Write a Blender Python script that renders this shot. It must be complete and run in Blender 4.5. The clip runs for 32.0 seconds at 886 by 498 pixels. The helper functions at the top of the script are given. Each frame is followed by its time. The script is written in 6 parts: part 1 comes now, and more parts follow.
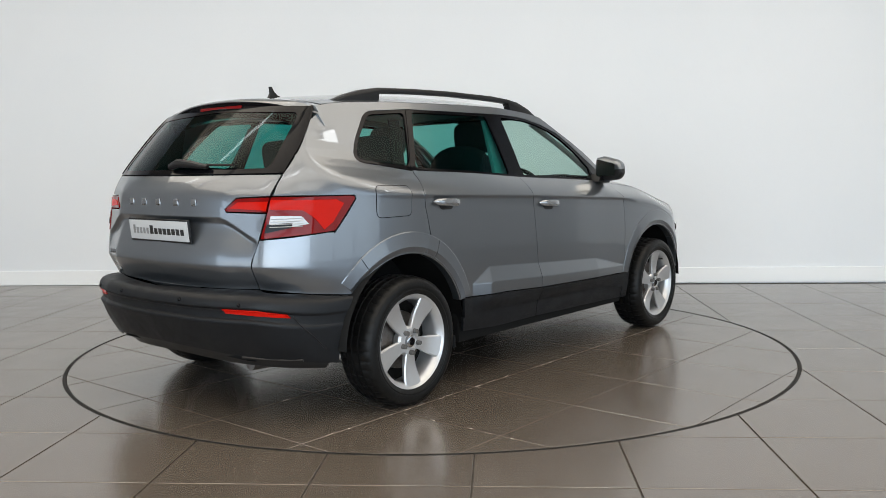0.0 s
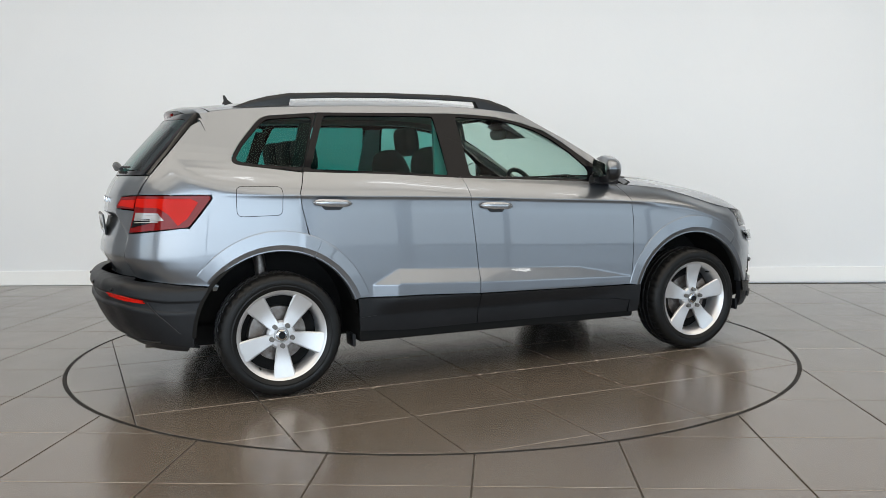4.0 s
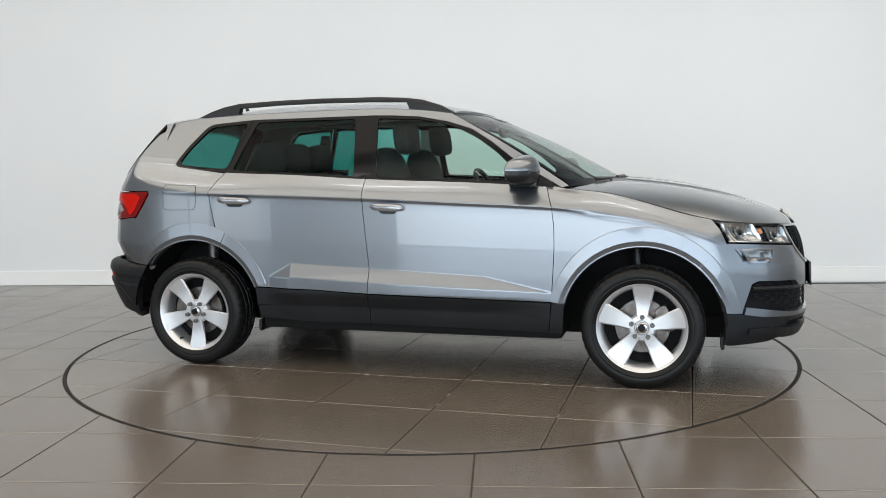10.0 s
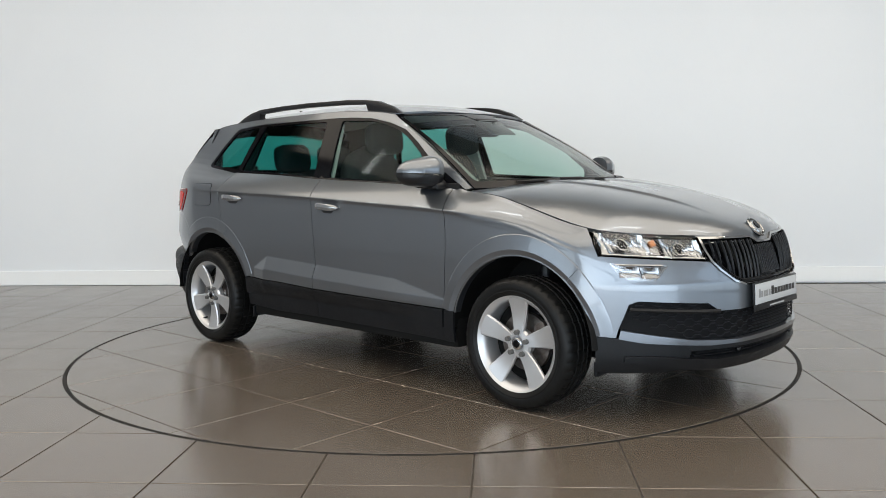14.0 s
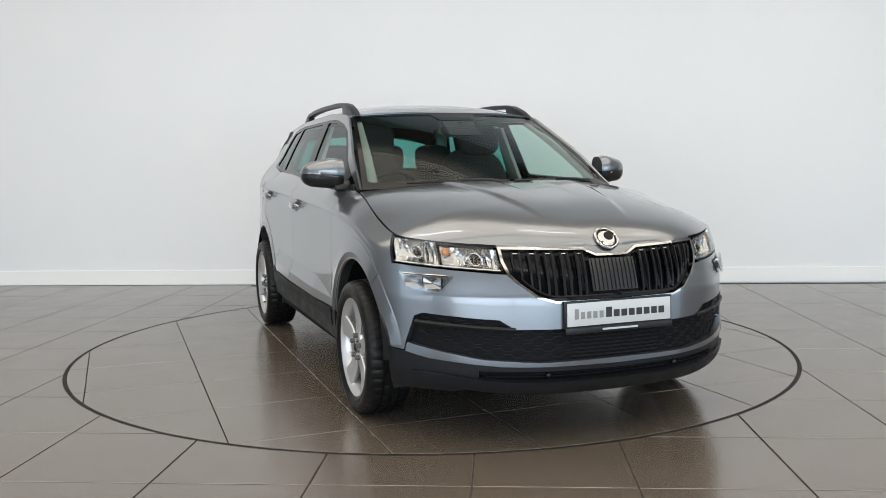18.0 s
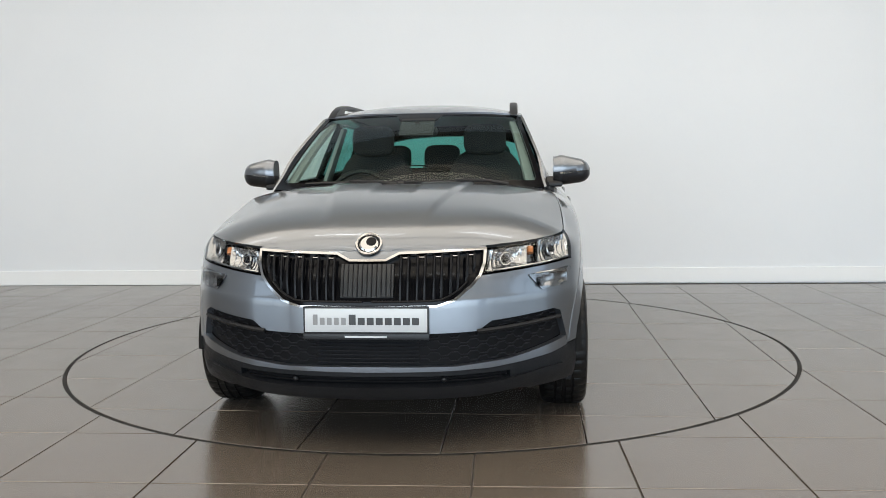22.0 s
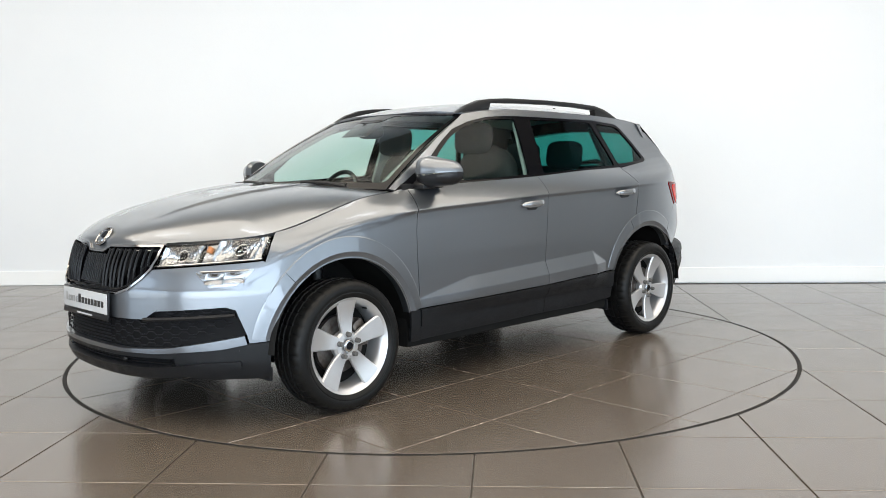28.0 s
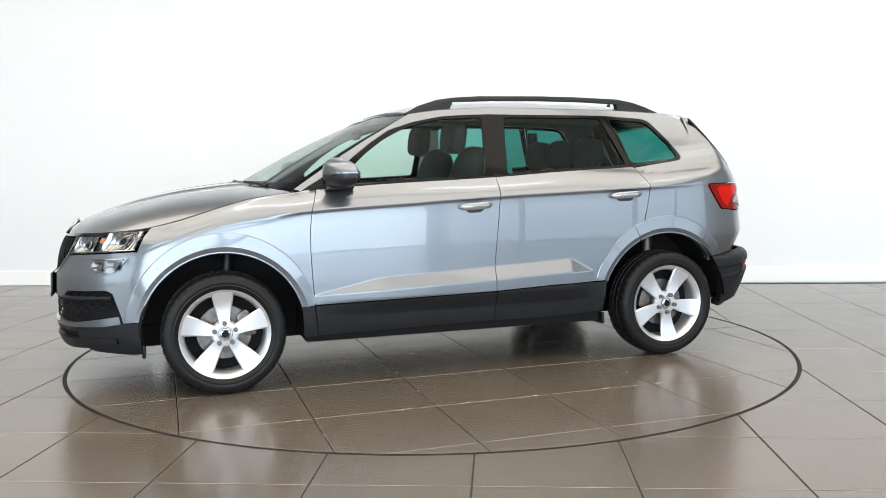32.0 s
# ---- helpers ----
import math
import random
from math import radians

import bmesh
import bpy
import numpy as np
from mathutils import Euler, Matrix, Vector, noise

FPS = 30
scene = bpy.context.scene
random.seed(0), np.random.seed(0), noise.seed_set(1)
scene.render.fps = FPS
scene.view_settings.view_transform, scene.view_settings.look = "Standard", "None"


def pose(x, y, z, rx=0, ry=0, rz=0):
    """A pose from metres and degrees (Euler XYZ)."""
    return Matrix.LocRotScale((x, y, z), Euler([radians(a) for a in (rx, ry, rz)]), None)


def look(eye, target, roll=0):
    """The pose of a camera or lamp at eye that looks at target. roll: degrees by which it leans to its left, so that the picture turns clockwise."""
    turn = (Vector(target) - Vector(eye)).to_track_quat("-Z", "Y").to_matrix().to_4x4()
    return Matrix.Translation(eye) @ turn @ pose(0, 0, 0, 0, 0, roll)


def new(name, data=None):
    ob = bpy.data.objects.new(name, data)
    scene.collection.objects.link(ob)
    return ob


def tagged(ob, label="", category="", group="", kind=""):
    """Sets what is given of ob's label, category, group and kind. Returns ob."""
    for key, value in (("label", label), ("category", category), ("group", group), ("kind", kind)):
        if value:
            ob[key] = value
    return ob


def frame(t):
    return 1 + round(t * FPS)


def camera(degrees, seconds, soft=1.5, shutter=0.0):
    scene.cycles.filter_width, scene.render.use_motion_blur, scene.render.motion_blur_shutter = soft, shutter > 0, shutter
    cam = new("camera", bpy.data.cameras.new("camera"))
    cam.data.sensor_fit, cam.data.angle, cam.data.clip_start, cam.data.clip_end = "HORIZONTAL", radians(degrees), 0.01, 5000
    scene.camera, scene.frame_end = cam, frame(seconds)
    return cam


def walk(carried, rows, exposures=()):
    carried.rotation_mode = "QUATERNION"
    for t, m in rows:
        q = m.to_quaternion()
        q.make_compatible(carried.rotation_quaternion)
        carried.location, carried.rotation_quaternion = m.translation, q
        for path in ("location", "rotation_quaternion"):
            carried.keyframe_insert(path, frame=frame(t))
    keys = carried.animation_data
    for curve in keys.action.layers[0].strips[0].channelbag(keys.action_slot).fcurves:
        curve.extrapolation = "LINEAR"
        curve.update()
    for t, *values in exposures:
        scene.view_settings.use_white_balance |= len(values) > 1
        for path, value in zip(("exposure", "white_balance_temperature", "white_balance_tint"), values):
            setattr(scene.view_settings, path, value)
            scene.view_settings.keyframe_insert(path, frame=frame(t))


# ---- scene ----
# ---- camera: it stands still ----
cam = camera(54.45, 32.0, soft=0.68)
EYE = pose(0.0, -5.693, 1.159) @ pose(0, 0, 0, 0, 0, -0.72) @ pose(0, 0, 0, 90 - 5.30, 0, 0) @ pose(0, 0, 0, 0, 0, -0.795)
walk(cam, [(0.0, EYE), (32.0, EYE)], [(0.0, -0.04, 6090, 10), (24.0, -0.01, 6090, 10), (26.0, 0.09, 6090, 10), (28.0, 0.36, 6090, 10), (30.0, 0.58, 6090, 10), (32.0, 0.47, 6090, 10)])

# ---- light: daylight through the glazed front behind the camera, strip lights under the roof ----
world = bpy.data.worlds.new("world")
scene.world = world
world.use_nodes = True
_n, _l = world.node_tree.nodes, world.node_tree.links
_sky = _n.new("ShaderNodeTexSky")
_sky.sky_type, _sky.sun_disc = "NISHITA", False
_sky.sun_elevation, _sky.sun_rotation = radians(38), radians(205)
_l.new(_sky.outputs[0], _n["Background"].inputs[0])
_n["Background"].inputs[1].default_value = 0.1


def area_lamp(name, m, sx, sy, watts, colour):
    data = bpy.data.lights.new(name, "AREA")
    data.shape, data.size, data.size_y, data.energy, data.color = "RECTANGLE", sx, sy, watts, colour
    ob = new(name, data)
    ob.matrix_world = m
    return ob


ROOM = pose(0, 0, 0, 0, 0, -4.8)          # the room's walls stand turned to the camera
WALL_Y = 2.98                             # the white wall behind the turntable
FRONT_Y, SIDE_X, CEIL = -11.0, 8.5, 5.2
# a cream daylight roof behind the beams, the glazed front and the glazed east side
BAYS = [-9.5 + 2.7 * k for k in range(5)]
area_lamp("rooflight_lamp", ROOM @ pose(0, -4.01, CEIL - 0.02), 16.0, 10.6, 1180, (1.0, 0.875, 0.70))
area_lamp("window_lamp", ROOM @ look((1.0, FRONT_Y + 0.05, 1.62), (1.0, 0, 1.62)), 14.4, 3.1, 640, (0.80, 0.92, 1.0))
area_lamp("window_lamp", ROOM @ look((0.05 - SIDE_X, -7.6, 1.62), (0, -7.6, 1.62)), 6.0, 3.1, 122, (0.80, 0.92, 1.0))
area_lamp("window_lamp", ROOM @ look((SIDE_X - 0.05, -6.2, 1.62), (0, -6.2, 1.62)), 8.8, 3.1, 142, (0.80, 0.92, 1.0))


# ---- materials ----
def material(name, colour, rough=0.5, metal=0.0, **kw):
    m = bpy.data.materials.new(name)
    m.use_nodes = True
    b = m.node_tree.nodes["Principled BSDF"]
    b.inputs["Base Color"].default_value = (*colour, 1)
    b.inputs["Roughness"].default_value = rough
    b.inputs["Metallic"].default_value = metal
    for k, v in kw.items():
        b.inputs[k.replace("_", " ").title().replace("Ior", "IOR")].default_value = v
    return m


def node(m, kind, **inputs):
    n = m.node_tree.nodes.new(kind)
    for k, v in inputs.items():
        n.inputs[k].default_value = v
    return n


def link(m, a, b):
    m.node_tree.links.new(a, b)


def vary(m, low, high, scale, detail=4.0, rough=None, bump=0.0, bump_scale=None, per_piece=0.0):
    """Two scales of colour variation, roughness variation and relief on a material."""
    b = m.node_tree.nodes["Principled BSDF"]
    tc = node(m, "ShaderNodeTexCoord")
    n1 = node(m, "ShaderNodeTexNoise", Scale=scale, Detail=detail, Roughness=0.6)
    link(m, tc.outputs["Object"], n1.inputs["Vector"])
    ramp = node(m, "ShaderNodeValToRGB")
    ramp.color_ramp.elements[0].color, ramp.color_ramp.elements[1].color = (*low, 1), (*high, 1)
    ramp.color_ramp.elements[0].position, ramp.color_ramp.elements[1].position = 0.3, 0.7
    link(m, n1.outputs[0], ramp.inputs[0])
    out = ramp.outputs[0]
    if per_piece:
        info = node(m, "ShaderNodeObjectInfo")
        mr = node(m, "ShaderNodeMapRange")
        mr.inputs["To Min"].default_value, mr.inputs["To Max"].default_value = 1 - per_piece, 1 + per_piece
        link(m, info.outputs["Random"], mr.inputs["Value"])
        mul = m.node_tree.nodes.new("ShaderNodeVectorMath")
        mul.operation = "SCALE"
        link(m, out, mul.inputs[0])
        link(m, mr.outputs[0], mul.inputs["Scale"])
        out = mul.outputs[0]
    link(m, out, b.inputs["Base Color"])
    if rough:
        n2 = node(m, "ShaderNodeTexNoise", Scale=scale * 2.7, Detail=3.0)
        link(m, tc.outputs["Object"], n2.inputs["Vector"])
        mr = node(m, "ShaderNodeMapRange")
        mr.inputs["From Min"].default_value, mr.inputs["From Max"].default_value = 0.3, 0.7
        mr.inputs["To Min"].default_value, mr.inputs["To Max"].default_value = rough
        link(m, n2.outputs[0], mr.inputs["Value"])
        link(m, mr.outputs[0], b.inputs["Roughness"])
    if bump:
        n3 = node(m, "ShaderNodeTexNoise", Scale=bump_scale or scale * 8, Detail=3.0)
        link(m, tc.outputs["Object"], n3.inputs["Vector"])
        bp = node(m, "ShaderNodeBump", Strength=bump, Distance=0.01)
        link(m, n3.outputs[0], bp.inputs["Height"])
        link(m, bp.outputs[0], b.inputs["Normal"])
    return m


WALL = vary(material("white_wall_paint", (0.79, 0.82, 0.85), 0.55), (0.722, 0.754, 0.794), (0.747, 0.774, 0.809), 0.7, rough=(0.5, 0.62), bump=0.05, bump_scale=60)
SKIRT = material("white_gloss_paint", (0.82, 0.84, 0.86), 0.3)
CHIP = vary(material("pale_chipped_glaze", (0.42, 0.38, 0.34), 0.7), (0.34, 0.31, 0.28), (0.5, 0.46, 0.42), 60)
TILE = vary(material("taupe_porcelain", (0.08, 0.07, 0.06), 0.22, specular_ior_level=0.8, ior=1.75), (0.092, 0.075, 0.060), (0.106, 0.087, 0.070), 1.6, rough=(0.21, 0.25), per_piece=0.035)
GROUT = vary(material("dark_grout", (0.05, 0.045, 0.04), 0.8), (0.03, 0.028, 0.025), (0.07, 0.06, 0.05), 9, bump=0.2)
STEEL_RIM = vary(material("dark_steel_ring", (0.015, 0.014, 0.013), 0.6, 0.0, specular_ior_level=0.2), (0.008, 0.0075, 0.007), (0.024, 0.022, 0.02), 14, rough=(0.5, 0.7))
CEILING = vary(material("buff_ceiling_panel", (0.3, 0.26, 0.2), 0.7), (0.26, 0.22, 0.17), (0.33, 0.29, 0.23), 0.6)
TRUSS = material("painted_steel_truss", (0.5, 0.46, 0.4), 0.5)
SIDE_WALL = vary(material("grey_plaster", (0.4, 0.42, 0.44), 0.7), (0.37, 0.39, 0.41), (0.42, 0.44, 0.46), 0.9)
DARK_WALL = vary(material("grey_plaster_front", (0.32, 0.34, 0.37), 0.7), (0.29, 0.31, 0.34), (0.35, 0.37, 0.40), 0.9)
FRONT_WALL = vary(material("cream_plaster", (0.5, 0.46, 0.39), 0.7), (0.47, 0.43, 0.365), (0.53, 0.485, 0.415), 0.9)
TUBE = material("lit_fluorescent_tube", (0.9, 0.9, 0.88), 0.4, emission_color=(1.0, 0.97, 0.9, 1), emission_strength=11.0)
WINDOW_BAR = material("grey_window_bar", (0.12, 0.12, 0.125), 0.4)


# ---- small mesh helpers ----
def mesh_object(name, verts, faces, mat=None, smooth=False):
    me = bpy.data.meshes.new(name)
    me.from_pydata([tuple(v) for v in verts], [], [tuple(f) for f in faces])
    if smooth:
        me.shade_smooth()
    ob = new(name, me)
    if mat:
        me.materials.append(mat)
    return ob


def box_bm(bm, x0, x1, y0, y1, z0, z1, bevel=0.0, m=None):
    r = bmesh.ops.create_cube(bm, size=1.0)
    for v in r["verts"]:
        v.co = Vector((x0 + (v.co.x + 0.5) * (x1 - x0), y0 + (v.co.y + 0.5) * (y1 - y0), z0 + (v.co.z + 0.5) * (z1 - z0)))
    if bevel:
        es = {e for v in r["verts"] for e in v.link_edges}
        r = bmesh.ops.bevel(bm, geom=list(es), offset=bevel, segments=2, affect="EDGES", profile=0.6)
    if m is not None:
        bmesh.ops.transform(bm, matrix=m, verts=[v for v in bm.verts if v.is_valid and not v.tag])
    for v in bm.verts:
        v.tag = True
    return bm


def finish(name, bm, mat, parent=None, label="", smooth=False, angle=None):
    me = bpy.data.meshes.new(name)
    bm.to_mesh(me)
    bm.free()
    if smooth:
        me.shade_smooth()
    if angle is not None:
        me.shade_smooth()
        me.set_sharp_from_angle(angle=radians(angle))
    for mt in (mat if isinstance(mat, (list, tuple)) else [mat]):
        me.materials.append(mt)
    ob = new(name, me)
    if parent:
        ob.parent = parent
    if label:
        ob["label"] = label
    return ob


def part(name, bm, mat, parent, label="", angle=40):
    return finish(name, bm, mat, parent, label, angle=angle)


def slab(name, x0, x1, y0, y1, z0, z1, mat, label, bevel=0.0, category="", kind="structure", parent=None, at=None):
    bm = bmesh.new()
    box_bm(bm, x0, x1, y0, y1, z0, z1, bevel)
    ob = finish(name, bm, mat, parent)
    if parent is None:
        ob.matrix_world = at if at is not None else ROOM
    if kind and not parent:
        tagged(ob, label, category, kind=kind)
    return ob


# ---- the hall ----
slab("wall_back", -SIDE_X, SIDE_X, WALL_Y, WALL_Y + 0.2, -0.1, CEIL, WALL, "smooth white painted showroom wall", category="wall")
# east wall with a glazed opening
for _y0, _y1, _z0, _z1 in ((FRONT_Y, -10.6, -0.1, CEIL), (-1.8, WALL_Y + 0.2, -0.1, CEIL), (-10.6, -1.8, 3.2, CEIL)):
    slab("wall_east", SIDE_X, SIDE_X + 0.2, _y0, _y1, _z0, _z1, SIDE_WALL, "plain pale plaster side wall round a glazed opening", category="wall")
for _y0, _y1, _z0, _z1 in ((FRONT_Y, -10.6, -0.1, CEIL), (-4.6, WALL_Y + 0.2, -0.1, CEIL), (-10.6, -4.6, 3.2, CEIL)):
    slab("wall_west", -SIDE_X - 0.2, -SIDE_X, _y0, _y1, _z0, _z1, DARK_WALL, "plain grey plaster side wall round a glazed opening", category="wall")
# front wall with one wide glazed opening
for _x0, _x1, _z0, _z1 in ((-SIDE_X - 0.2, -6.3, -0.1, CEIL), (8.3, SIDE_X + 0.2, -0.1, CEIL), (-6.3, 8.3, 3.2, CEIL)):
    slab("wall_front", _x0, _x1, FRONT_Y - 0.2, FRONT_Y, _z0, _z1, FRONT_WALL, "plain cream plaster wall round a wide glazed front", category="wall")
slab("ceiling", -SIDE_X, SIDE_X, FRONT_Y, WALL_Y, CEIL, CEIL + 0.2, CEILING, "buff panelled hall ceiling", category="ceiling")
for _y in BAYS:
    slab("ceiling_beam", -SIDE_X, SIDE_X, _y, _y + 0.18, CEIL - 0.35, CEIL - 0.01, TRUSS, "painted steel roof beam under the ceiling", category="beam")
# strip lights hung below the beams, reflected in the car's paint and glass
for _y in (-8.0, -4.2, -0.4):
    for _k in range(6):
        _x = -7.0 + 2.6 * _k
        lamp = slab("strip_light", _x, _x + 1.5, _y - 0.07, _y + 0.07, CEIL - 0.62, CEIL - 0.57, TRUSS, "white hanging strip light under the roof beams", bevel=0.01, category="strip light", kind="structure")
        slab("tube", _x + 0.04, _x + 1.46, _y - 0.05, _y + 0.05, CEIL - 0.645, CEIL - 0.622, TUBE, "", parent=lamp)
        for _d in (0.2, 1.3):
            slab("hanger", _x + _d - 0.008, _x + _d + 0.008, _y - 0.008, _y + 0.008, CEIL - 0.57, CEIL, TRUSS, "", parent=lamp)
# upright bars and a transom in the glazed front and side
window_front = slab("window_front", -6.3, 8.3, FRONT_Y + 0.06, FRONT_Y + 0.14, 2.35, 2.43, WINDOW_BAR, "grey metal glazing bars of the wide window front", category="window")
for _k in range(3):
    slab("mullion", -6.3 + 7.255 * _k, -6.3 + 7.255 * _k + 0.09, FRONT_Y + 0.07, FRONT_Y + 0.15, 0.0, 3.2, WINDOW_BAR, "", parent=window_front)
window_side = slab("window_side", SIDE_X - 0.14, SIDE_X - 0.06, -10.6, -1.8, 2.35, 2.43, WINDOW_BAR, "grey metal glazing bars of the side window", category="window")
for _k in range(5):
    slab("mullion", SIDE_X - 0.15, SIDE_X - 0.07, -10.6 + 2.18 * _k, -10.6 + 2.18 * _k + 0.09, 0.0, 3.2, WINDOW_BAR, "", parent=window_side)
window_west = slab("window_west", 0.06 - SIDE_X, 0.14 - SIDE_X, -10.6, -4.6, 2.35, 2.43, WINDOW_BAR, "grey metal glazing bars of the side window", category="window")
for _k in range(4):
    slab("mullion", 0.07 - SIDE_X, 0.15 - SIDE_X, -10.6 + 1.97 * _k, -10.6 + 1.97 * _k + 0.09, 0.0, 3.2, WINDOW_BAR, "", parent=window_west)

slab("baseboard", -SIDE_X, SIDE_X, WALL_Y - 0.016, WALL_Y - 0.002, 0.003, 0.155, SKIRT, "white painted skirting board along the wall", bevel=0.004, category="skirting board")

# ---- floor: tiles round a turntable ----
R_TABLE = 2.268
PITCH = 0.6056
GRID = pose(0, 0, 0, 0, 0, -4.52)


def floor_ring(name, r0, r1, z0, z1, mat, n=160):
    v, f = [], []
    for i in range(n):
        a = 2 * math.pi * i / n
        c, s = math.cos(a), math.sin(a)
        v += [(r0 * c, r0 * s, z0), (r0 * c, r0 * s, z1), (r1 * c, r1 * s, z1), (r1 * c, r1 * s, z0)]
        j = (i + 1) % n
        for k in range(4):
            f.append((4 * i + k, 4 * j + k, 4 * j + (k + 1) % 4, 4 * i + (k + 1) % 4))
    return mesh_object(name, v, f, mat)


def clip_poly(poly, inside, cross):
    out = []
    for i, p in enumerate(poly):
        q = poly[(i + 1) % len(poly)]
        if inside(p):
            out.append(p)
        if inside(p) != inside(q):
            out.append(cross(p, q))
    return out


def circle_cut(poly, r, keep_inside):
    """Cuts a convex tile along a circle; the cut follows the arc."""
    ins = (lambda p: math.hypot(*p) <= r) if keep_inside else (lambda p: math.hypot(*p) >= r)
    fine = []
    for i, p in enumerate(poly):
        q = poly[(i + 1) % len(poly)]
        for k in range(12):
            fine.append((p[0] + (q[0] - p[0]) * k / 12, p[1] + (q[1] - p[1]) * k / 12))

    def cross(p, q):
        a, b = 0.0, 1.0
        for _ in range(24):
            c = (a + b) / 2
            if ins((p[0] + (q[0] - p[0]) * c, p[1] + (q[1] - p[1]) * c)) == ins(p):
                a = c
            else:
                b = c
        return (p[0] + (q[0] - p[0]) * a, p[1] + (q[1] - p[1]) * a)
    if all(ins(p) for p in fine):
        return poly
    res, n = [], len(fine)
    for i in range(n):
        p, q = fine[i], fine[(i + 1) % n]
        if ins(p):
            res.append(p)
        if ins(p) != ins(q):
            res.append(cross(p, q))
    if len(res) < 3:
        return None
    # arc between the leaving and the entering point
    out = []
    for i, p in enumerate(res):
        q = res[(i + 1) % len(res)]
        out.append(p)
        if abs(math.hypot(*p) - r) < 1e-4 and abs(math.hypot(*q) - r) < 1e-4:
            a0, a1 = math.atan2(p[1], p[0]), math.atan2(q[1], q[0])
            d = (a1 - a0 + math.pi) % (2 * math.pi) - math.pi
            for k in range(1, 8):
                a = a0 + d * k / 8
                out.append((r * math.cos(a), r * math.sin(a)))
    return out


def tile(poly, parent, drop=0.0):
    """One floor tile: a slab with a small chamfered edge."""
    n = len(poly)
    cx, cy = sum(p[0] for p in poly) / n, sum(p[1] for p in poly) / n
    top = []
    for x, y in poly:
        d = math.hypot(x - cx, y - cy) or 1
        k = 1 - 0.002 / d
        top.append((cx + (x - cx) * k, cy + (y - cy) * k, -drop))
    v = top + [(x, y, -0.0015 - drop) for x, y in poly] + [(x, y, -0.012) for x, y in poly]
    f = [tuple(range(n))]
    for r in range(2):
        for i in range(n):
            j = (i + 1) % n
            f.append((r * n + j, r * n + i, (r + 1) * n + i, (r + 1) * n + j))
    ob = mesh_object("tile", v, f, TILE)
    ob.parent = parent
    return ob


def build_floor():
    rnd = random.Random(5)
    ground = slab("floor", -SIDE_X, SIDE_X, FRONT_Y, WALL_Y, -0.1, -0.006, GROUT, "taupe porcelain floor tiles with thin dark joints", category="floor", at=ROOM)
    ground_inv = ROOM.inverted() @ GRID
    g = 0.0032
    near, far = [], []
    for i in range(-16, 16):
        for j in range(-20, 9):
            x0, y0 = 0.339 + i * PITCH, -0.798 + j * PITCH
            p = [(x0 + g, y0 + g), (x0 + PITCH - g, y0 + g), (x0 + PITCH - g, y0 + PITCH - g), (x0 + g, y0 + PITCH - g)]
            room_p = [ground_inv @ Vector((a, b, 0)) for a, b in p]
            if max(q.y for q in room_p) > WALL_Y + 0.45 or min(q.y for q in room_p) < FRONT_Y - 0.3 or max(abs(q.x) for q in room_p) > SIDE_X + 0.3:
                continue
            if max(q.y for q in room_p) > WALL_Y - 0.001:
                lim = WALL_Y - 0.002
                def ins(q):
                    return (ground_inv @ Vector((q[0], q[1], 0))).y <= lim
                def cr(a, b):
                    ya, yb = (ground_inv @ Vector((a[0], a[1], 0))).y, (ground_inv @ Vector((b[0], b[1], 0))).y
                    k = (lim - ya) / (yb - ya)
                    return (a[0] + (b[0] - a[0]) * k, a[1] + (b[1] - a[1]) * k)
                p = clip_poly(p, ins, cr)
                if len(p) < 3:
                    continue
            q = circle_cut(p, R_TABLE + 0.012, False)
            if q:
                (near if -6.0 < y0 and abs(x0) < 5.4 else far).append(q)
    for q in near:
        ob = tile(q, ground, rnd.uniform(0, 0.0006))
        ob.matrix_parent_inverse = Matrix()
        ob.matrix_basis = ground_inv
    v, f = [], []
    for q in far:
        f.append(tuple(range(len(v), len(v) + len(q))))
        v += [(a, b, 0) for a, b in q]
    ob = mesh_object("tiles_behind", v, f, TILE)
    ob.parent, ob.matrix_basis, ob["kind"] = ground, ground_inv, "stuff"
    ring = floor_ring("trim_ring", R_TABLE + 0.003, R_TABLE + 0.011, -0.02, 0.0005, STEEL_RIM)
    tagged(ring, "dark steel trim ring let into the floor", "trim", kind="structure")


build_floor()


